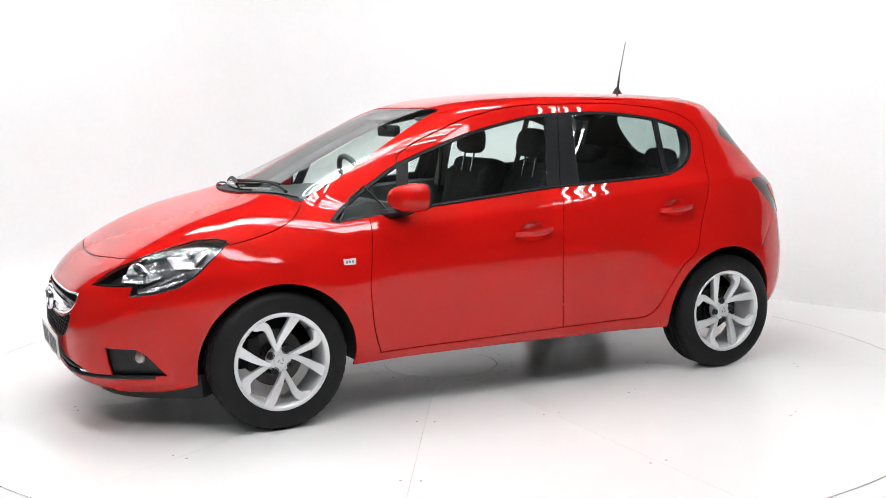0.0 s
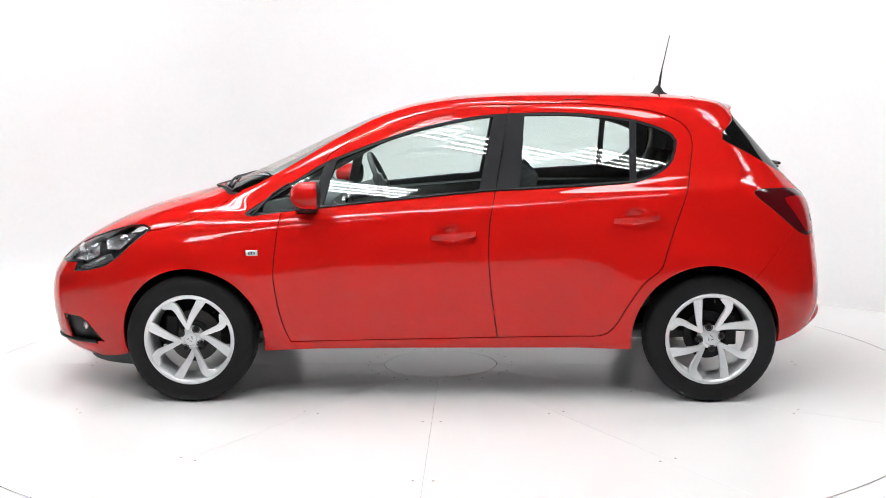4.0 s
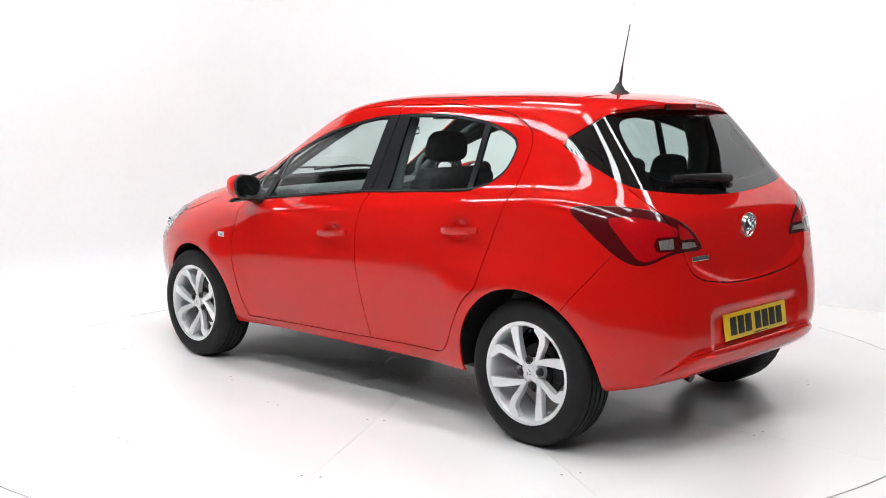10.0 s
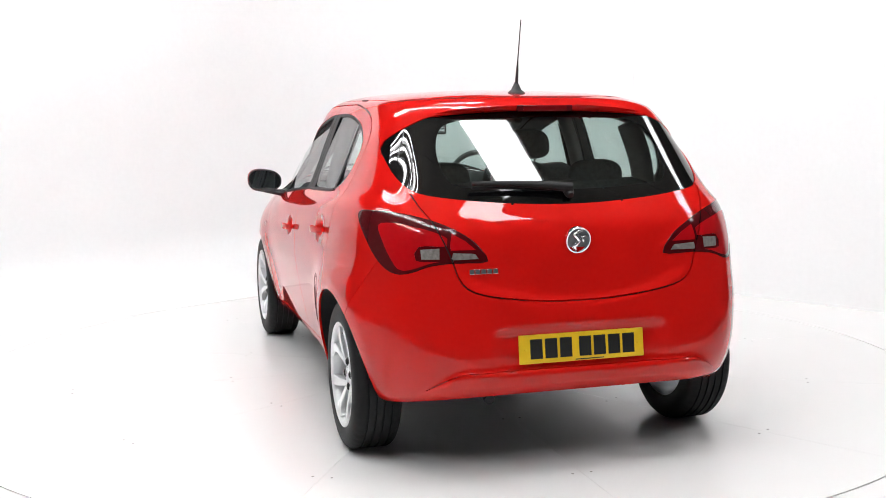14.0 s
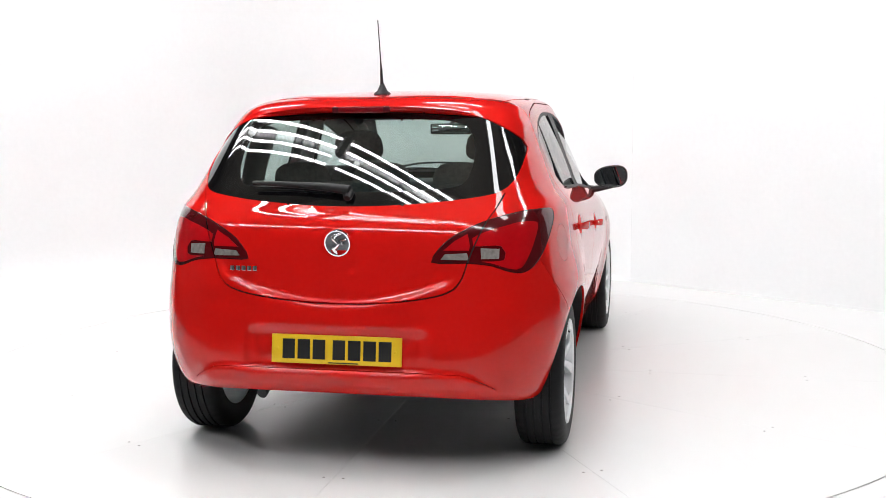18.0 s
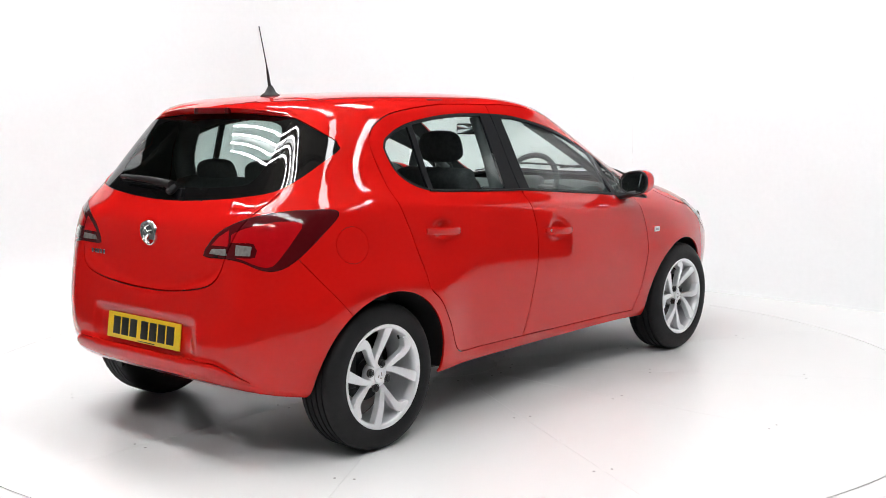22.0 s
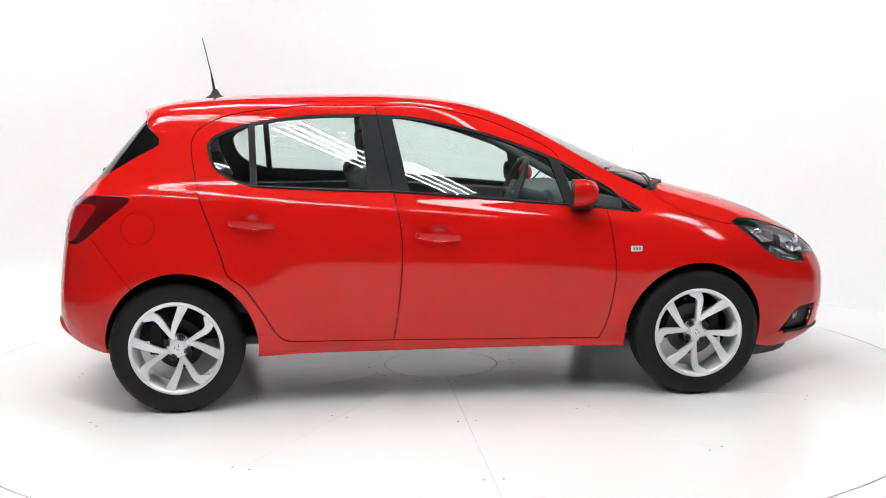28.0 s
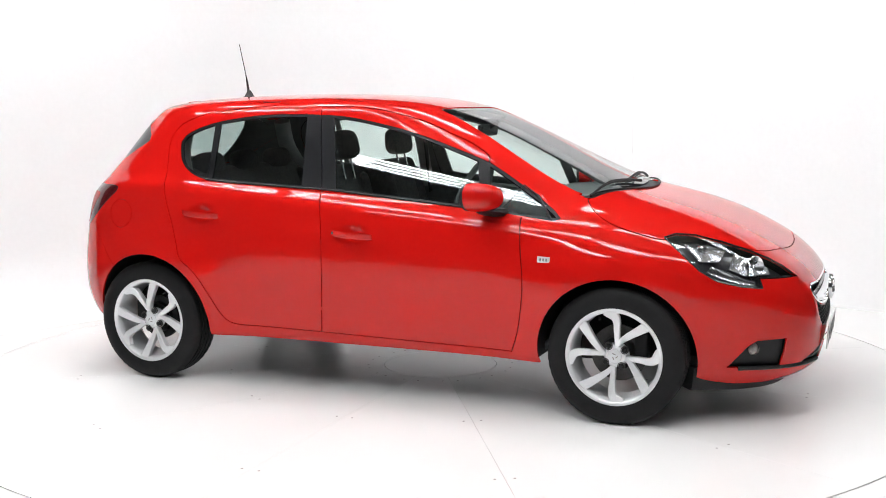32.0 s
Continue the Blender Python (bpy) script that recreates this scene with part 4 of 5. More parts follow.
# black splitter under the nose
rings = []
for k in range(41):
    u = -1 + 2 * k / 40
    a = abs(u)
    y = 0.700 * u
    x = 1.60 + 0.37 * (1 - a ** 3.2)
    top, low = 0.262 - 0.06 * (1 - a ** 3), 0.160 - 0.022 * (1 - a ** 4)
    rings.append([(x - 0.012, y, top), (x - 0.02, y, low + 0.01), (x - 0.03, y, low), (x - 0.16, y * 0.9, low + 0.03), (x - 0.16, y * 0.9, top)])
lip_loft(rings, BLACK, "splitter", "black plastic lip under the front bumper")
# ======== glass, lamps ========
HEADGLASS = glass("headlamp_glass", (0.95, 0.96, 0.97))
SATIN = grain(material("satin_reflector", (0.60, 0.61, 0.63), 0.24, 0.9), 160, 0.2)
BEZEL = grain(material("grey_bezel", (0.07, 0.072, 0.077), 0.28, 0.5, 0.3), 60, 0.3)
for sgn in (1, -1):
    lamp = panel("headlamp", "head", BEZEL, car, (sgn,), sink=0.045, thick=0.004, label="clear headlamp with chrome reflectors in a dark bezel")
    part("lens", piece("head", (sgn,), 0.001), HEADGLASS, lamp, "clear headlamp lens")
    # rim of the lens
    edge = []
    for x, z in HEAD[::1]:
        hitp, nn, _, _ = SHELL.ray_cast(Vector((x, 3, z)), Vector((0, -1, 0)))
        if hitp:
            edge.append((hitp.x - 0.002, sgn * (hitp.y - 0.002), hitp.z))
    bm = bmesh.new()
    outer = [bm.verts.new(p) for p in edge]
    inner = [bm.verts.new((p[0] - 0.03, p[1] - sgn * 0.035, p[2])) for p in edge]
    for k in range(len(edge)):
        j = (k + 1) % len(edge)
        bm.faces.new((outer[k], outer[j], inner[j], inner[k]))
    part("lens_frame", bm, BLACK, lamp)
    bm = tube([*edge, edge[0]], 0.0042, 6)
    part("lens_rim", bm, GLOSS, lamp, "gloss black lens rim")

    def facet(name, pts, sink, mat, label=""):
        """A bent chrome plate inside the lamp, along the skin."""
        line = dense(pts, 0.012, True, smooth=False)
        bm = bmesh.new()
        vs = []
        for x, z in line:
            hitp, nn, _, _ = SHELL.ray_cast(Vector((x, 3, z)), Vector((0, -1, 0)))
            p = hitp - nn * sink
            vs.append(bm.verts.new((p.x, sgn * p.y, p.z)))
        mid = Vector((sum(v.co.x for v in vs), sum(v.co.y for v in vs), sum(v.co.z for v in vs))) / len(vs)
        c = bm.verts.new(mid + Vector((-0.014, -sgn * 0.017, 0.0)))
        for k in range(len(vs)):
            bm.faces.new((vs[k], vs[(k + 1) % len(vs)], c))
        bmesh.ops.recalc_face_normals(bm, faces=bm.faces[:])
        return part(name, bm, mat, lamp, label)

    facet("main_reflector", [(1.535, 0.826), (1.63, 0.822), (1.71, 0.795), (1.69, 0.748), (1.615, 0.748)], 0.020, SATIN, "chrome main beam reflector")
    facet("inner_reflector", [(1.745, 0.782), (1.80, 0.765), (1.885, 0.720), (1.90, 0.690), (1.80, 0.685), (1.735, 0.715)], 0.022, SATIN, "chrome dipped beam reflector")
    facet("running_light", [(1.66, 0.725), (1.725, 0.705), (1.80, 0.668), (1.84, 0.655), (1.84, 0.640), (1.78, 0.648), (1.70, 0.672), (1.645, 0.70)], 0.016, SATIN, "chrome running light strip")
    p, n = on_side(1.835, 0.708)
    ring = part("dipped_bowl", lathe([(0.018, 0.010), (0.046, 0.026), (0.052, 0.030), (0.055, 0.026), (0.02, 0.0)], 32), CHROME, lamp, "round chrome lamp ring")
    ring.matrix_basis = Matrix.Translation((p.x - 0.030, sgn * (p.y - 0.035), p.z)) @ pose(0, 0, 0, 0, 0, -52 if sgn > 0 else -128)
    ball = part("projector", lathe([(0.0, 0.034), (0.022, 0.030), (0.034, 0.020), (0.038, 0.008)], 28), HEADGLASS, lamp, "clear round projector lens")
    ball.matrix_basis = ring.matrix_basis.copy()
    p, n = on_side(1.62, 0.79)
    bulb = part("bulb_shield", lathe([(0, 0.03), (0.012, 0.028), (0.016, 0.015), (0.016, 0)], 20), CHROME, lamp)
    bulb.matrix_basis = Matrix.Translation((p.x - 0.025, sgn * (p.y - 0.04), p.z)) @ pose(0, 0, 0, 0, 0, -52 if sgn > 0 else -128)
    # fog lamp recess
    fog = panel("fog_surround", "fog", BLACK, car, (sgn,), sink=0.022, thick=0.006, label="black fog lamp surround in the bumper")
    p, n = on_side(1.846, 0.352)
    fl = part("fog_lamp", lathe([(0.0, 0.018), (0.022, 0.014), (0.031, 0.004), (0.035, 0.008), (0.038, 0.0)], 32), [GREYLENS], fog, "small round fog lamp")
    fl.matrix_basis = Matrix.Translation((p.x - 0.014, sgn * (p.y - 0.014), p.z)) @ pose(0, 0, 0, 0, 0, -48 if sgn > 0 else -132) @ Matrix.Scale(0.78, 4)
    # lower black blade that runs from the fog lamp to the intake
    line = []
    for y in np.linspace(0.30, 0.645, 14):
        z = 0.258 + 0.0 * y
        q = SHELL.ray_cast(Vector((4, float(y), z)), Vector((-1, 0, 0)))[0]
        if q:
            line.append((q.x + 0.002, sgn * q.y, q.z + 0.004))
    part("bumper_blade", tube(line, 0.010, 8), BLACK, fog)
    # rims of the tail lamps
    edge = []
    for u, z in TAIL:
        o = Vector((-0.7071 * u, -0.7071 * u, z)) + Vector((-0.7071, 0.7071, 0)) * 3
        q = SHELL.ray_cast(o, Vector((0.7071, -0.7071, 0)))[0]
        if q:
            edge.append((q.x, sgn * q.y, q.z))
    part("lamp_seal", tube([*edge, edge[0]], 0.0016, 5), GLOSS, car)

# ======== nose: grille, badge, plate ========
grille = panel("grille", "grille", DARK, car, sink=0.05, thick=0.004, label="dark upper grille with a chrome wing bar")
lower = panel("mesh_grille", "mesh_grille", DARK, car, sink=0.035, thick=0.004, label="black honeycomb lower grille")
intake = panel("lower_intake", "intake", DARK, car, sink=0.04, thick=0.004, label="black lower air intake")


def rim_of(line, out, radius, mat, name, parent, label=""):
    for sgn in (1, -1):
        pts = []
        for y, z in line:
            if y < -0.001:
                y = 0.0
            q, n = on_front(float(y), float(z), out)
            pts.append((q.x, sgn * q.y, q.z))
        part(name, tube(pts, radius, 8), mat, parent, label)


rim_of(GRILLE, -0.002, 0.0055, CHROME, "grille_trim", grille, "chrome grille surround")
rim_of(MESH_GRILLE, -0.004, 0.004, BLACK, "grille_trim", lower)
for z in (0.572, 0.545):
    pts = [tuple(on_front(y, z, -0.022)[0]) for y in np.linspace(-0.37, 0.37, 19)]
    part("grille_bar", tube(pts, 0.010, 8), GLOSS, grille, "gloss black grille bar")
wing = []
for k in range(25):
    u = -1 + 2 * k / 24
    y, z = 0.372 * u, 0.553 - 0.028 * (1 - abs(u) ** 1.6)
    q, n = on_front(y, z, -0.004)
    h = 0.010 + 0.016 * (1 - abs(u)) ** 0.7
    wing.append([(q.x - 0.02, y, z + h), (q.x + 0.006, y, z + h * 0.6), (q.x + 0.010, y, z), (q.x + 0.004, y, z - h), (q.x - 0.02, y, z - h)])
lip_loft(wing, CHROME, "wing_bar", "chrome wing bar across the grille").parent = grille
for row in range(6):
    for col in range(-9, 10):
        y, z = 0.042 * col + (0.021 if row % 2 else 0), 0.404 + 0.018 * row
        w = 0.26 + 0.06 * min(1, (z - 0.40) / 0.06)
        if abs(y) < w + 0.03:
            q, n = on_front(y, z, -0.018)
            cell = boxed(q.x, y, z, 0.026, 0.030, 0.0045, 0.0012)
            cell2 = boxed(q.x, y + 0.021, z + 0.009, 0.026, 0.0045, 0.014, 0.001, cell)
            part("grille_cell", cell2, BLACK, lower)
for z in (0.275, 0.305):
    pts = [tuple(on_front(y, z, -0.018)[0]) for y in np.linspace(-0.40, 0.40, 17)]
    part("intake_slat", tube(pts, 0.007, 6), BLACK, intake)


def emblem(m, radius):
    """A chrome roundel with a plain bent bar in it."""
    ring = lathe([(radius * 0.80, 0.004), (radius * 0.86, 0.012), (radius * 0.95, 0.012), (radius, 0.003), (radius, -0.006)], 48)
    o = part("badge", ring, CHROME, car, "round chrome badge with a plain bent relief")
    o.matrix_basis = m
    part("badge_field", lathe([(0, 0.003), (radius * 0.84, 0.003)], 40), GREYMETAL, o)
    a = tube(spline([(-0.35 * radius, 0.006, 0.72 * radius), (0.30 * radius, 0.009, 0.45 * radius), (-0.05 * radius, 0.011, 0.0), (0.28 * radius, 0.009, -0.42 * radius), (0.05 * radius, 0.006, -0.80 * radius)], 16),
             0.1 * radius, 8, [radius * f for f in (0.06, 0.1, 0.13, 0.16, 0.18, 0.18, 0.16, 0.15, 0.16, 0.18, 0.2, 0.2, 0.18, 0.15, 0.11, 0.06)])
    part("badge_relief", a, CHROME, o)
    part("badge_relief", tube([(-0.62 * radius, 0.006, 0.30 * radius), (-0.25 * radius, 0.009, 0.22 * radius), (-0.40 * radius, 0.009, -0.10 * radius)], 0.09 * radius, 8), CHROME, o)
    return o


GREYMETAL = grain(material("grey_relief", (0.16, 0.165, 0.175), 0.3, 0.8), 200, 0.2)
emblem(pose(2.108, 0, 0.553, 0, 0, -90), 0.062)
q, n = on_rear(0, 0.905)
emblem(pose(q.x - 0.006, 0, 0.905, -8, 0, 90), 0.054)


def plate(name, m, mat, label, bars):
    p = part(name, boxed(0, 0, 0, 0.52, 0.006, 0.111, 0.0025), mat, car, label)
    p.matrix_basis = m
    x = -0.215
    for w in bars:
        if w > 0:
            part("character_bar", boxed(x + w / 2, -0.0036, 0, w, 0.0016, 0.076, 0.0004), INK, p, "plain dark bar in place of a character")
        x += abs(w)
    for sx in (-0.235, 0.235):
        s = part("plate_screw", lathe([(0, 0.0015), (0.004, 0.0013), (0.006, 0.0)], 12), mat, p)
        s.matrix_basis = pose(sx, -0.003, 0, 0, 0, 180)
    part("maker_line", boxed(0.03, -0.0034, -0.0495, 0.12, 0.001, 0.004), INK, p)
    return p


INK = material("plate_ink", (0.012, 0.012, 0.013), 0.4)
YELLOW = grain(material("yellow_plate", (0.82, 0.52, 0.022), 0.3, 0, 0.3), 300, 0.05)
WHITEPLATE = grain(material("white_plate", (0.8, 0.8, 0.78), 0.3, 0, 0.3), 300, 0.03)
BARS = (0.050, -0.011, 0.050, -0.011, 0.050, -0.030, 0.050, -0.011, 0.050, -0.011, 0.050, -0.011, 0.050)
q, n = on_rear(0, 0.497)
plate("rear_plate", pose(q.x - 0.008, 0, 0.497, -8, 0, -90), YELLOW, "yellow rear number plate with plain dark bars", BARS)
plate("front_plate", pose(2.118, 0, 0.352, 4, 0, 90), WHITEPLATE, "white front number plate with plain dark bars", BARS)
# model name on the hatch: plain chrome bars
for k in range(5):
    y = 0.432 - 0.0235 * k
    q, n = on_rear(y, 0.80)
    o = part("name_bar", boxed(0, 0, 0, 0.019, 0.005, 0.019, 0.0015), CHROME, hatch, "small plain chrome bar")
    o.matrix_basis = Matrix.Translation((q.x - 0.002, y, 0.80)) @ pose(0, 0, 0, -8, 0, -90 - 14)

BRAKERED = grain(material("dark_red_lens", (0.16, 0.004, 0.006), 0.12, 0, 0.3), 200, 0.3)
# ======== tailgate spoiler, high brake lamp, wiper, aerial ========
edge = spline([(-1.452, 0.0, 1.424), (-1.448, 0.16, 1.422), (-1.432, 0.32, 1.412), (-1.400, 0.45, 1.392), (-1.352, 0.545, 1.352), (-1.305, 0.602, 1.300), (-1.275, 0.630, 1.262)], 26)
rings = []
for p in [Vector((q.x, -q.y, q.z)) for q in edge[::-1]] + edge[1:]:
    u = abs(p.y) / 0.63
    s = math.copysign(1, p.y) if p.y else 1
    q, n = on_top(-1.228, min(abs(p.y) * 0.92, 0.555), 0.002)
    if u > 0.75:
        q2, n = on_side(-1.232, p.z + 0.03, 0.002)
        q = q.lerp(q2, min(1, (u - 0.75) / 0.15))
    a = Vector((q.x, s * q.y, q.z))
    mid = a.lerp(p, 0.55) + Vector((0, 0, 0.006 * (1 - u)))
    down = Vector((0.012, -s * 0.012 * u, -0.024 + 0.012 * u))
    back = (a - p) * 0.5
    rings.append([tuple(a), tuple(a.lerp(mid, 0.5) + Vector((0, s * 0.003 * u, 0.003))), tuple(mid), tuple(p - (p - mid).normalized() * 0.006 + Vector((0, 0, 0.001))), tuple(p), tuple(p + down * 0.8), tuple(p + down + back * 0.4), tuple(a + Vector((0.0, -s * 0.02 * u, -0.02)))])
    if u > 0.72:
        # the ends die away into the skin
        w = min(1, (u - 0.72) / 0.24)
        flush = []
        for c in rings[-1]:
            f, n, _, _ = SHELL.find_nearest(Vector((c[0], abs(c[1]), c[2])))
            f = f + n * 0.001
            flush.append(tuple(Vector(c).lerp(Vector((f.x, s * f.y, f.z)), w)))
        rings[-1] = flush
lip_loft(rings, RED, "roof_spoiler", "red spoiler over the rear window").parent = hatch
part("brake_lamp", boxed(-1.447, 0, 1.410, 0.016, 0.238, 0.026, 0.004), BRAKERED, hatch, "dark red high-level brake lamp")
for y in (-0.108, 0.108):
    part("brake_lamp_end", boxed(-1.4485, y, 1.410, 0.016, 0.026, 0.024, 0.003), SMOKE, hatch)
arm = []
for y, z in ((-0.02, 1.080), (0.10, 1.092), (0.25, 1.10), (0.388, 1.104)):
    q, n = on_rear(y, z, 0.030)
    arm.append(tuple(q))
part("rear_wiper", tube(spline(arm, 12), 0.012, 8, [0.020, 0.019, 0.018, 0.017, 0.016, 0.014, 0.013, 0.012, 0.011, 0.010, 0.009, 0.008]), BLACK, hatch, "black rear wiper arm")
arm2 = [tuple(on_rear(y, z, 0.014)[0]) for y, z in ((0.06, 1.082), (0.2, 1.092), (0.385, 1.098))]
part("wiper_blade", tube(spline(arm2, 10), 0.006, 6), BLACK, hatch)
q, n = on_rear(-0.01, 1.075, 0.012)
piv = part("wiper_pivot", lathe([(0, 0.028), (0.014, 0.026), (0.020, 0.01), (0.020, -0.015)], 24), BLACK, hatch)
piv.matrix_basis = Matrix.Translation(q) @ pose(0, 0, 0, -35, 0, 90)
q, n = on_top(-1.115, 0)
part("aerial_base", lathe([(0.0, 0.050), (0.006, 0.050), (0.010, 0.040), (0.019, 0.016), (0.030, 0.006), (0.034, 0.0), (0.034, -0.006)], 28, "z"), BLACK, car, "black rubber aerial foot").matrix_basis = pose(q.x, 0, q.z) @ Matrix.Diagonal((1.55, 1.1, 0.95, 1))
rod = part("aerial", tube([(-1.118, 0, q.z + 0.03), (-1.128, 0, q.z + 0.10), (-1.135, 0, q.z + 0.14), (-1.172, 0, q.z + 0.312)], 0.004, 8, [0.008, 0.0058, 0.0028, 0.0022]), BLACK, car, "thin black roof aerial")
for sgn in (1, -1):
    q, n = on_top(-0.62, 0.566)
    part("roof_clip", boxed(-0.62, sgn * q.y, q.z + 0.0005, 0.10, 0.012, 0.005, 0.002), BLACK, body, "black roof seam cover")

# ======== flanks: handles, mirrors, badges, belt strip ========
for sgn in (1, -1):
    for which, (hx, hz) in zip(("rear", "front"), HANDLES):
        p, n = on_side(hx + 0.08, hz - 0.004)
        p2, _ = on_side(hx - 0.10, hz + 0.003)
        rows = []
        for k in range(13):
            u = k / 12
            x = hx - 0.108 + 0.214 * u
            z = hz + 0.006 - 0.016 * u
            base, _ = on_side(hx - 0.108 + 0.214 * (0 if u < 0.5 else 1), z)
            yb = p2.y + (p.y - p2.y) * u
            lift = 0.006 + 0.034 * math.sin(math.pi * min(1, max(0, u))) ** 0.55
            h = 0.018 - 0.004 * abs(2 * u - 1) ** 3
            rows.append([(x, sgn * (yb + lift), z + h * 0.5), (x, sgn * (yb + lift + 0.005), z + h * 0.8), (x, sgn * (yb + lift + 0.005), z - h * 0.6), (x, sgn * (yb + lift), z - h),
                         (x, sgn * (yb + lift - 0.012 if 1 < k < 11 else yb - 0.004), z - h * 0.8), (x, sgn * (yb + lift - 0.012 if 1 < k < 11 else yb - 0.004), z + h * 0.5)])
        o = lip_loft(rows, RED, "door_handle", "red pull handle")
        o.parent = doors[which, sgn]
        if which == "front" and sgn < 0:
            lock = part("key_lock", lathe([(0, 0.002), (0.006, 0.002), (0.007, 0)], 16), CHROME, doors[which, sgn], "small chrome key lock")
            lock.matrix_basis = pose(hx - 0.092, sgn * (p2.y + 0.026), hz + 0.004, 0, 0, 180)
    p, n = on_side(0.935, 0.735, 0.001)
    o = part("side_repeater", boxed(0, 0, 0, 0.058, 0.006, 0.028, 0.0025), PALE, body, "small chrome badge on the front wing")
    o.matrix_basis = Matrix.Translation((p.x, sgn * p.y, p.z)) @ pose(0, 0, 0, 0, 2 if sgn > 0 else 2, -3 if sgn > 0 else 3)
    for k in (-1, 0, 1):
        part("badge_mark", boxed(0.014 * k, sgn * 0.0035, 0, 0.007, 0.001, 0.012), GREYMETAL, o)
    # belt strip under the windows
    pts = []
    for x in np.linspace(-0.90, 0.94, 24):
        i = int(np.argmin(np.where(DLO[:, 1] < 1.07, np.abs(DLO[:, 0] - x), 9)))
        q, n = on_side(float(DLO[i, 0]), float(DLO[i, 1]) + 0.002, 0.002)
        pts.append((q.x, sgn * q.y, q.z))
    part("belt_strip", tube(pts, 0.0052, 6), BLACK, body, "black weather strip below the windows")
    # mirror: red cap, black rim band round the glass, black foot
    def outline(k, shrink, back):
        """A place on the housing's outline, k in turns, at some depth ahead of the glass plane."""
        c, q = math.cos(2 * math.pi * k), math.sin(2 * math.pi * k)
        c, q = (math.copysign(abs(w) ** 0.80, w) for w in (c, q))
        u, w = c * shrink, q * shrink
        return Vector((0.602 - 0.022 * u + back, sgn * (0.885 + 0.097 * u), 1.012 + 0.0635 * w * (1 + 0.10 * u) + 0.006 * u))

    def housing(profile, name, mat, label="", close=True):
        bm = bmesh.new()
        rings = [[bm.verts.new(outline(k / 40, r, d)) for k in range(40)] for r, d in profile]
        for p, q in zip(rings, rings[1:]):
            for k in range(40):
                bm.faces.new((p[k], p[(k + 1) % 40], q[(k + 1) % 40], q[k]))
        if close:
            bm.faces.new(rings[-1])
        bmesh.ops.recalc_face_normals(bm, faces=bm.faces[:])
        return part(name, bm, mat, mir if name != "door_mirror" else car, label)

    mir = housing([(1.0, 0.018), (1.015, 0.034), (1.005, 0.056), (0.965, 0.078), (0.88, 0.099), (0.72, 0.118), (0.47, 0.131), (0.17, 0.136)], "door_mirror", RED, "red door mirror with a black rim on a black foot")
    housing([(0.90, 0.055), (0.90, 0.010), (0.94, 0.001), (0.985, 0.004), (1.004, 0.014), (1.0, 0.0185), (0.92, 0.022)], "mirror_rim", BLACK, "black plastic mirror rim", False)
    bm = bmesh.new()
    face = [outline(k / 40, 0.90, 0.0) for k in range(40)]
    bm.faces.new([bm.verts.new((0.630 - 0.03 * (abs(p.y) - 0.885) + 0.07 * (p.z - 1.012), p.y, p.z)) for p in face])
    part("mirror_glass", bm, MIRROR, mir, "mirror glass")
    rings = []
    for x0, x1, y, z0, z1 in ((0.622, 0.742, 0.752, 0.915, 0.955), (0.618, 0.735, 0.785, 0.918, 0.952), (0.612, 0.700, 0.825, 0.928, 0.956), (0.612, 0.680, 0.862, 0.938, 0.965), (0.618, 0.670, 0.895, 0.946, 0.972)):
        m = (x0 + x1) / 2
        rings.append([(x0, sgn * y, (z0 + z1) / 2), (x0 + 0.012, sgn * y, z1), (m, sgn * y, z1 + 0.003), (x1 - 0.012, sgn * y, z1), (x1, sgn * y, (z0 + z1) / 2), (x1 - 0.014, sgn * y, z0), (m, sgn * y, z0 - 0.003), (x0 + 0.012, sgn * y, z0)])
    lip_loft(rings, BLACK, "mirror_foot", "black mirror foot").parent = mir

# ======== front wipers ========
for y0, y1, x0, x1 in ((0.50, -0.10, 1.105, 1.165), (-0.02, -0.50, 1.185, 1.095)):
    pts = [tuple(on_top(x0 + (x1 - x0) * u - 0.01 * math.sin(math.pi * u), y0 + (y1 - y0) * u, 0.010)[0]) for u in np.linspace(0, 1, 12)]
    part("wiper_arm", tube(pts, 0.008, 8, [0.008, 0.007, 0.006, 0.006, 0.005, 0.005, 0.005, 0.004, 0.004, 0.004, 0.003, 0.003]), BLACK, car, "black windscreen wiper")
    pts = [tuple(on_top(x0 - 0.015 + (x1 - x0) * u, y0 - 0.06 + (y1 - y0) * 1.05 * u, 0.006)[0]) for u in np.linspace(0.1, 1, 10)]
    part("wiper_blade", tube(pts, 0.006, 6), BLACK, car)
pts = [tuple(on_top(1.254 - 0.181 * abs(u) ** 2.4, 0.57 * u, 0.004)[0]) for u in np.linspace(-1, 1, 25)]
part("cowl_lip", tube(pts, 0.0045, 8), BLACK, car, "black rubber lip at the hood's rear edge")

# ======== cabin ========
CREAM = grain(material("grey_trim", (0.26, 0.26, 0.265), 0.6), 400, 0.15, 0.2)


def seat_form(x, y, width, depth, lean, top, name, label):
    s = part(name, boxed(x, y, 0.50, depth, width, 0.16, 0.05), CLOTH, car, label)
    t = Matrix.Translation((x - depth * 0.46, y, 0.55)) @ pose(0, 0, 0, 0, -lean, 0)
    b = part("backrest", boxed(0, 0, 0.29, 0.13, width, top, 0.055), CLOTH, s)
    b.matrix_basis = t
    for k in (-1, 1):
        w = part("bolster", boxed(0.03, k * (width / 2 - 0.05), 0.27, 0.11, 0.09, top * 0.85, 0.04), CLOTH, s)
        w.matrix_basis = t
    return s, t


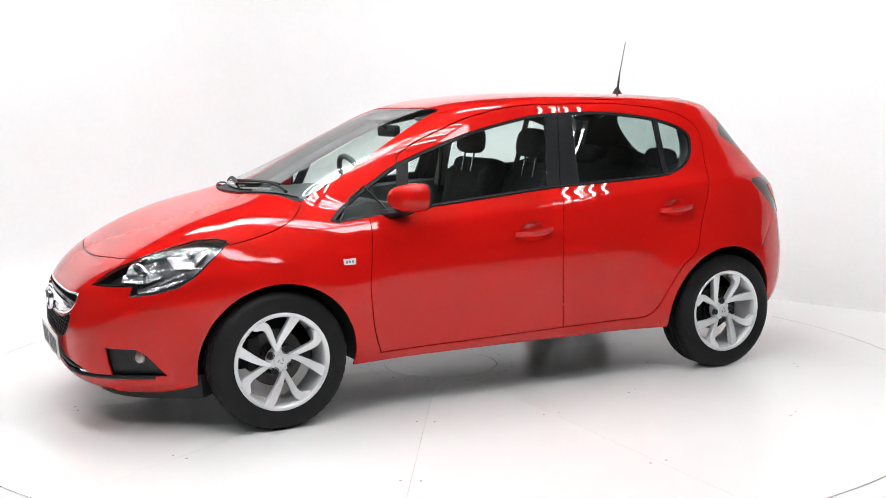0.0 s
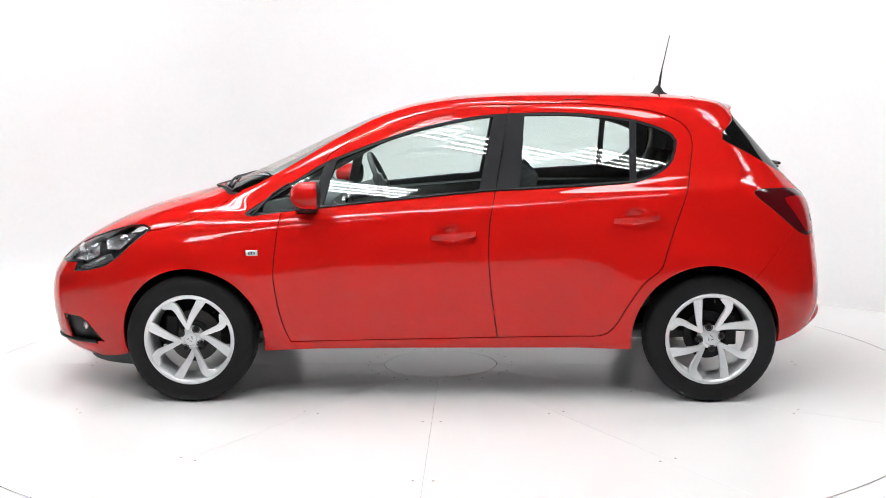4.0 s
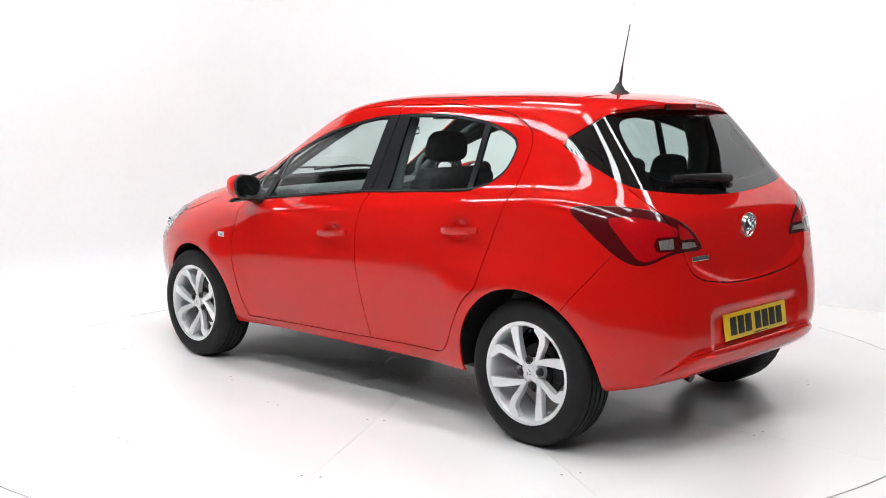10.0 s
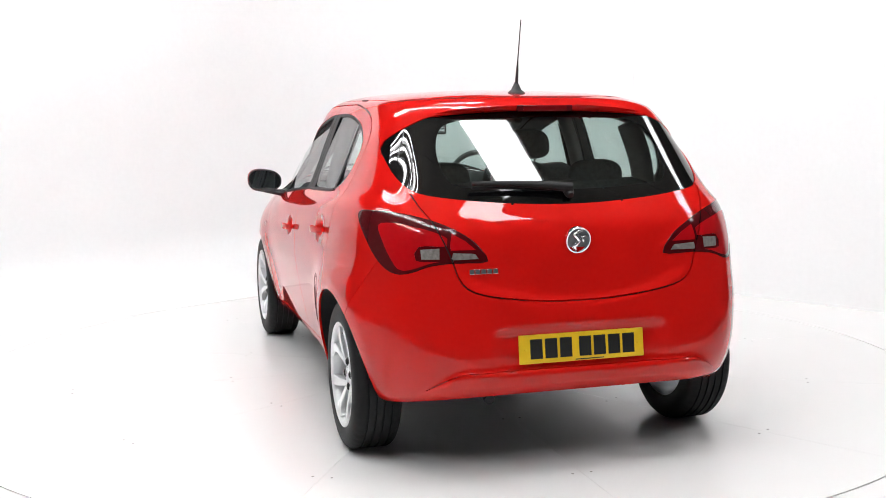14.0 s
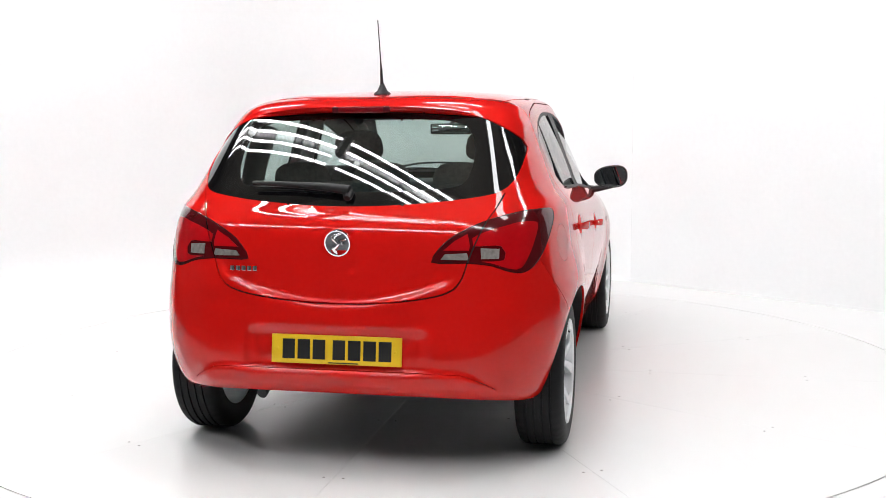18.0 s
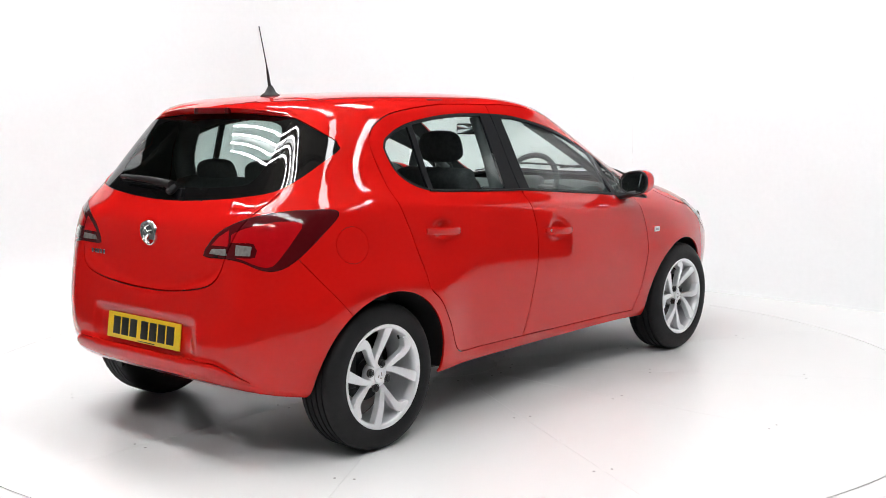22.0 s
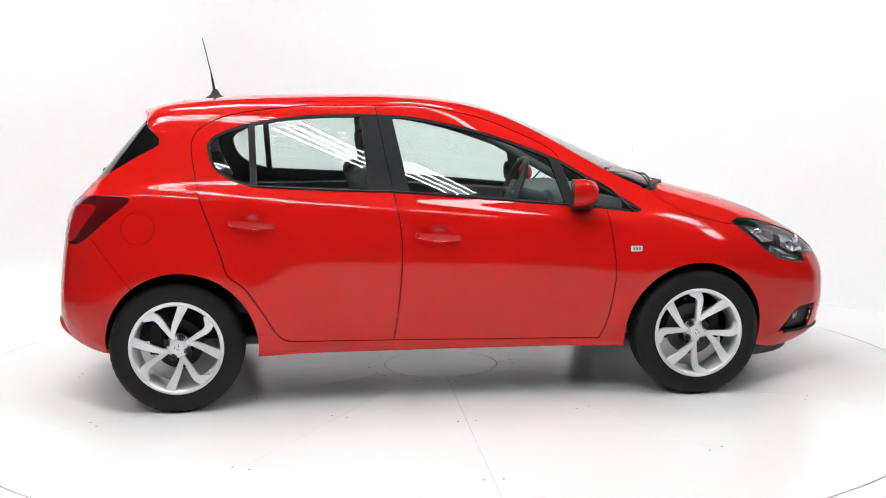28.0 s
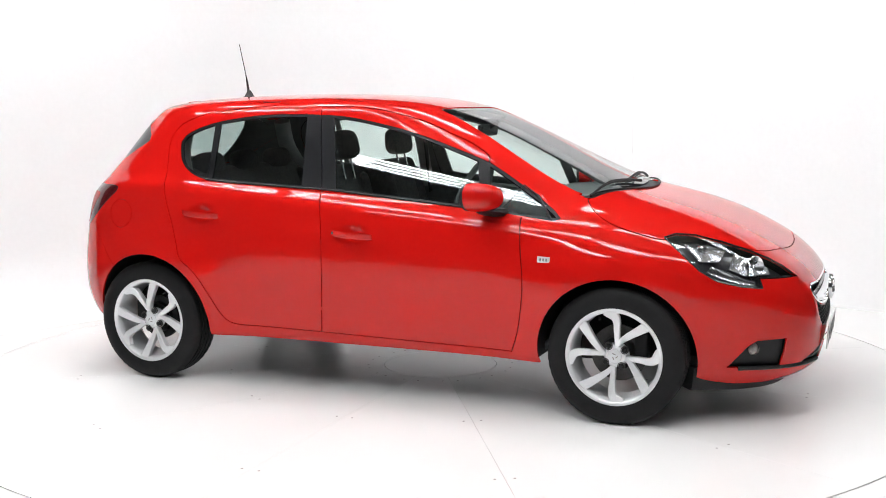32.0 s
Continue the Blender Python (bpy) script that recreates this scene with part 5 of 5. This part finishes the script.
def headrest(owner, m, w=0.25, h=0.175, d=0.10):
    bm = bmesh.new()
    bmesh.ops.create_uvsphere(bm, u_segments=28, v_segments=18, radius=1)
    for v in bm.verts:
        x, y, z = (math.copysign(abs(q) ** 0.62, q) for q in v.co)
        v.co = (x * d / 2, y * w / 2 * (1 - 0.10 * z), z * h / 2)
    o = part("headrest", bm, CLOTH, owner, "black padded headrest")
    o.matrix_basis = m
    for k in (-1, 1):
        r = part("headrest_post", tube([(0, 0.055 * k, -h * 0.4), (0.01, 0.055 * k, -h * 0.4 - 0.12)], 0.006, 8), CHROME, owner)
        r.matrix_basis = m
    return o


for y in (0.345, -0.345):
    s, t = seat_form(0.0, y, 0.48, 0.50, 16, 0.60, "front_seat", "black cloth front seat")
    headrest(s, pose(-0.325, y, 1.225, 0, -8, 0), 0.25, 0.155)
s, t = seat_form(-0.78, 0, 1.22, 0.46, 22, 0.58, "rear_seat", "black cloth rear bench")
for y in (0.36, 0, -0.36):
    headrest(s, pose(-1.16, y, 1.12, 0, -10, 0), 0.25, 0.12, 0.09)
part("cabin_floor", boxed(-0.1, 0, 0.30, 2.2, 1.30, 0.04, 0.01), TRIM, car)
dash_rows = []
for k in range(21):
    u = -1 + 2 * k / 20
    y = 0.70 * u
    bow = 0.07 * u * u
    hump = 0.035 * math.exp(-((y + 0.36) / 0.17) ** 2)
    dash_rows.append([(1.04 - bow * 2.0, y, 0.965), (0.86 - bow, y, 0.985 + hump * 0.4), (0.66 - bow * 0.5, y, 0.975 + hump), (0.60, y, 0.955 + hump), (0.575, y, 0.90), (0.60, y, 0.74), (0.70, y, 0.60), (1.05 - bow * 2, y, 0.60)])
lip_loft(dash_rows, TRIM, "dashboard", "dark grey dashboard")
part("centre_console", boxed(0.45, 0, 0.62, 0.55, 0.24, 0.34, 0.04), TRIM, car)
part("screen_panel", boxed(0.565, 0, 0.87, 0.02, 0.24, 0.13, 0.008), GLOSS, car)
for y in (0.56, -0.56, 0.13, -0.13):
    v = part("air_vent", lathe([(0.024, 0.0), (0.034, 0.008), (0.040, 0.004), (0.040, -0.01)], 24), CHROME, car, "chrome-ringed air vent")
    v.matrix_basis = pose(0.572, y, 0.915, 0, 0, 90)
wheel_rim = bmesh.new()
ring = [(0.182 * math.cos(2 * math.pi * k / 48), 0.182 * math.sin(2 * math.pi * k / 48), 0) for k in range(49)]
join(wheel_rim, tube(ring, 0.0155, 10))
sw = part("steering_wheel", wheel_rim, TRIM, car, "black three-spoke steering wheel")
sw.matrix_basis = pose(0.405, -0.345, 0.985, 0, -66, 0)
part("wheel_boss", boxed(0, 0, -0.015, 0.13, 0.15, 0.05, 0.02), TRIM, sw)
for a in (0, 180, 270):
    part("wheel_spoke", tube([(0, 0, -0.01), (0.175 * math.sin(radians(a)), 0.0, 0) if a != 270 else (-0.175, 0, 0)] if a == 270 else [(0, 0, -0.01), (0, 0.175 * (1 if a == 0 else -1), 0)], 0.014, 8), CREAM, sw)
part("steering_column", tube([(0.42, -0.345, 0.975), (0.70, -0.345, 0.90)], 0.045, 14), TRIM, car)
im = part("cabin_mirror", boxed(0.36, 0, 1.295, 0.03, 0.24, 0.062, 0.014), BLACK, car, "black interior mirror")
part("mirror_stem", tube([(0.37, 0, 1.31), (0.42, 0, 1.345)], 0.012, 10), BLACK, im)
part("mirror_face", boxed(0.3435, 0, 1.295, 0.002, 0.215, 0.045), CHROME, im)
part("parcel_shelf", boxed(-1.36, 0, 0.985, 0.36, 1.12, 0.02, 0.006), TRIM, car, "black parcel shelf")
for sgn in (1, -1):
    rows = []
    for k in range(15):
        x = -1.08 + 2.08 * k / 14
        top = 0.985 - 0.07 * max(0, x + 0.2)
        q, n = on_side(x, top + 0.01)
        low = 0.42 if -0.82 < x < 0.80 else 0.74
        rows.append([(x, sgn * (q.y - 0.03), top), (x, sgn * (q.y - 0.09), top - 0.01), (x, sgn * (q.y - 0.10), low + 0.05), (x, sgn * (q.y - 0.04), low)])
    lip_loft(rows, TRIM, "door_card", "dark grey inner door panel")
    part("pillar_trim", tube(spline([(-0.285, sgn * 0.69, 0.95), (-0.30, sgn * 0.625, 1.2), (-0.31, sgn * 0.56, 1.37)], 8), 0.035, 10), CREAM, car)
    part("seat_belt", boxed(-0.265, sgn * 0.625, 1.12, 0.006, 0.045, 0.44, 0.002, turn=pose(0, 0, 0, sgn * 14, 0, 0)), BLACK, car)
    part("screen_pillar_trim", tube(spline([(0.90, sgn * 0.570, 0.965), (0.64, sgn * 0.540, 1.115), (0.38, sgn * 0.500, 1.255), (0.18, sgn * 0.490, 1.345)], 10), 0.024, 10), TRIM, car)
    part("rear_pillar_trim", tube(spline([(-1.13, sgn * 0.62, 1.02), (-1.20, sgn * 0.56, 1.18), (-1.20, sgn * 0.50, 1.34)], 8), 0.05, 10), CREAM, car)
    v = part("sun_visor", boxed(0.20, sgn * 0.33, 1.375, 0.16, 0.36, 0.016, 0.006, turn=pose(0, 0, 0, 0, 14, 0)), CREAM, car)


def turn_at(t):
    """The turntable's heading in degrees."""
    return 206.55 - 7.168 * t + 0.12 * math.sin(math.pi * t / 32)


def motions():
    times = [2.0 * k for k in range(17)]
    walk(table, [(t, pose(0, 0, 0, 0, 0, turn_at(t))) for t in times])
    walk(car, [(t, pose(0, 0, 0, 0, 0, turn_at(t)) @ pose(-0.0691, -0.0108, 0)) for t in times])


motions()
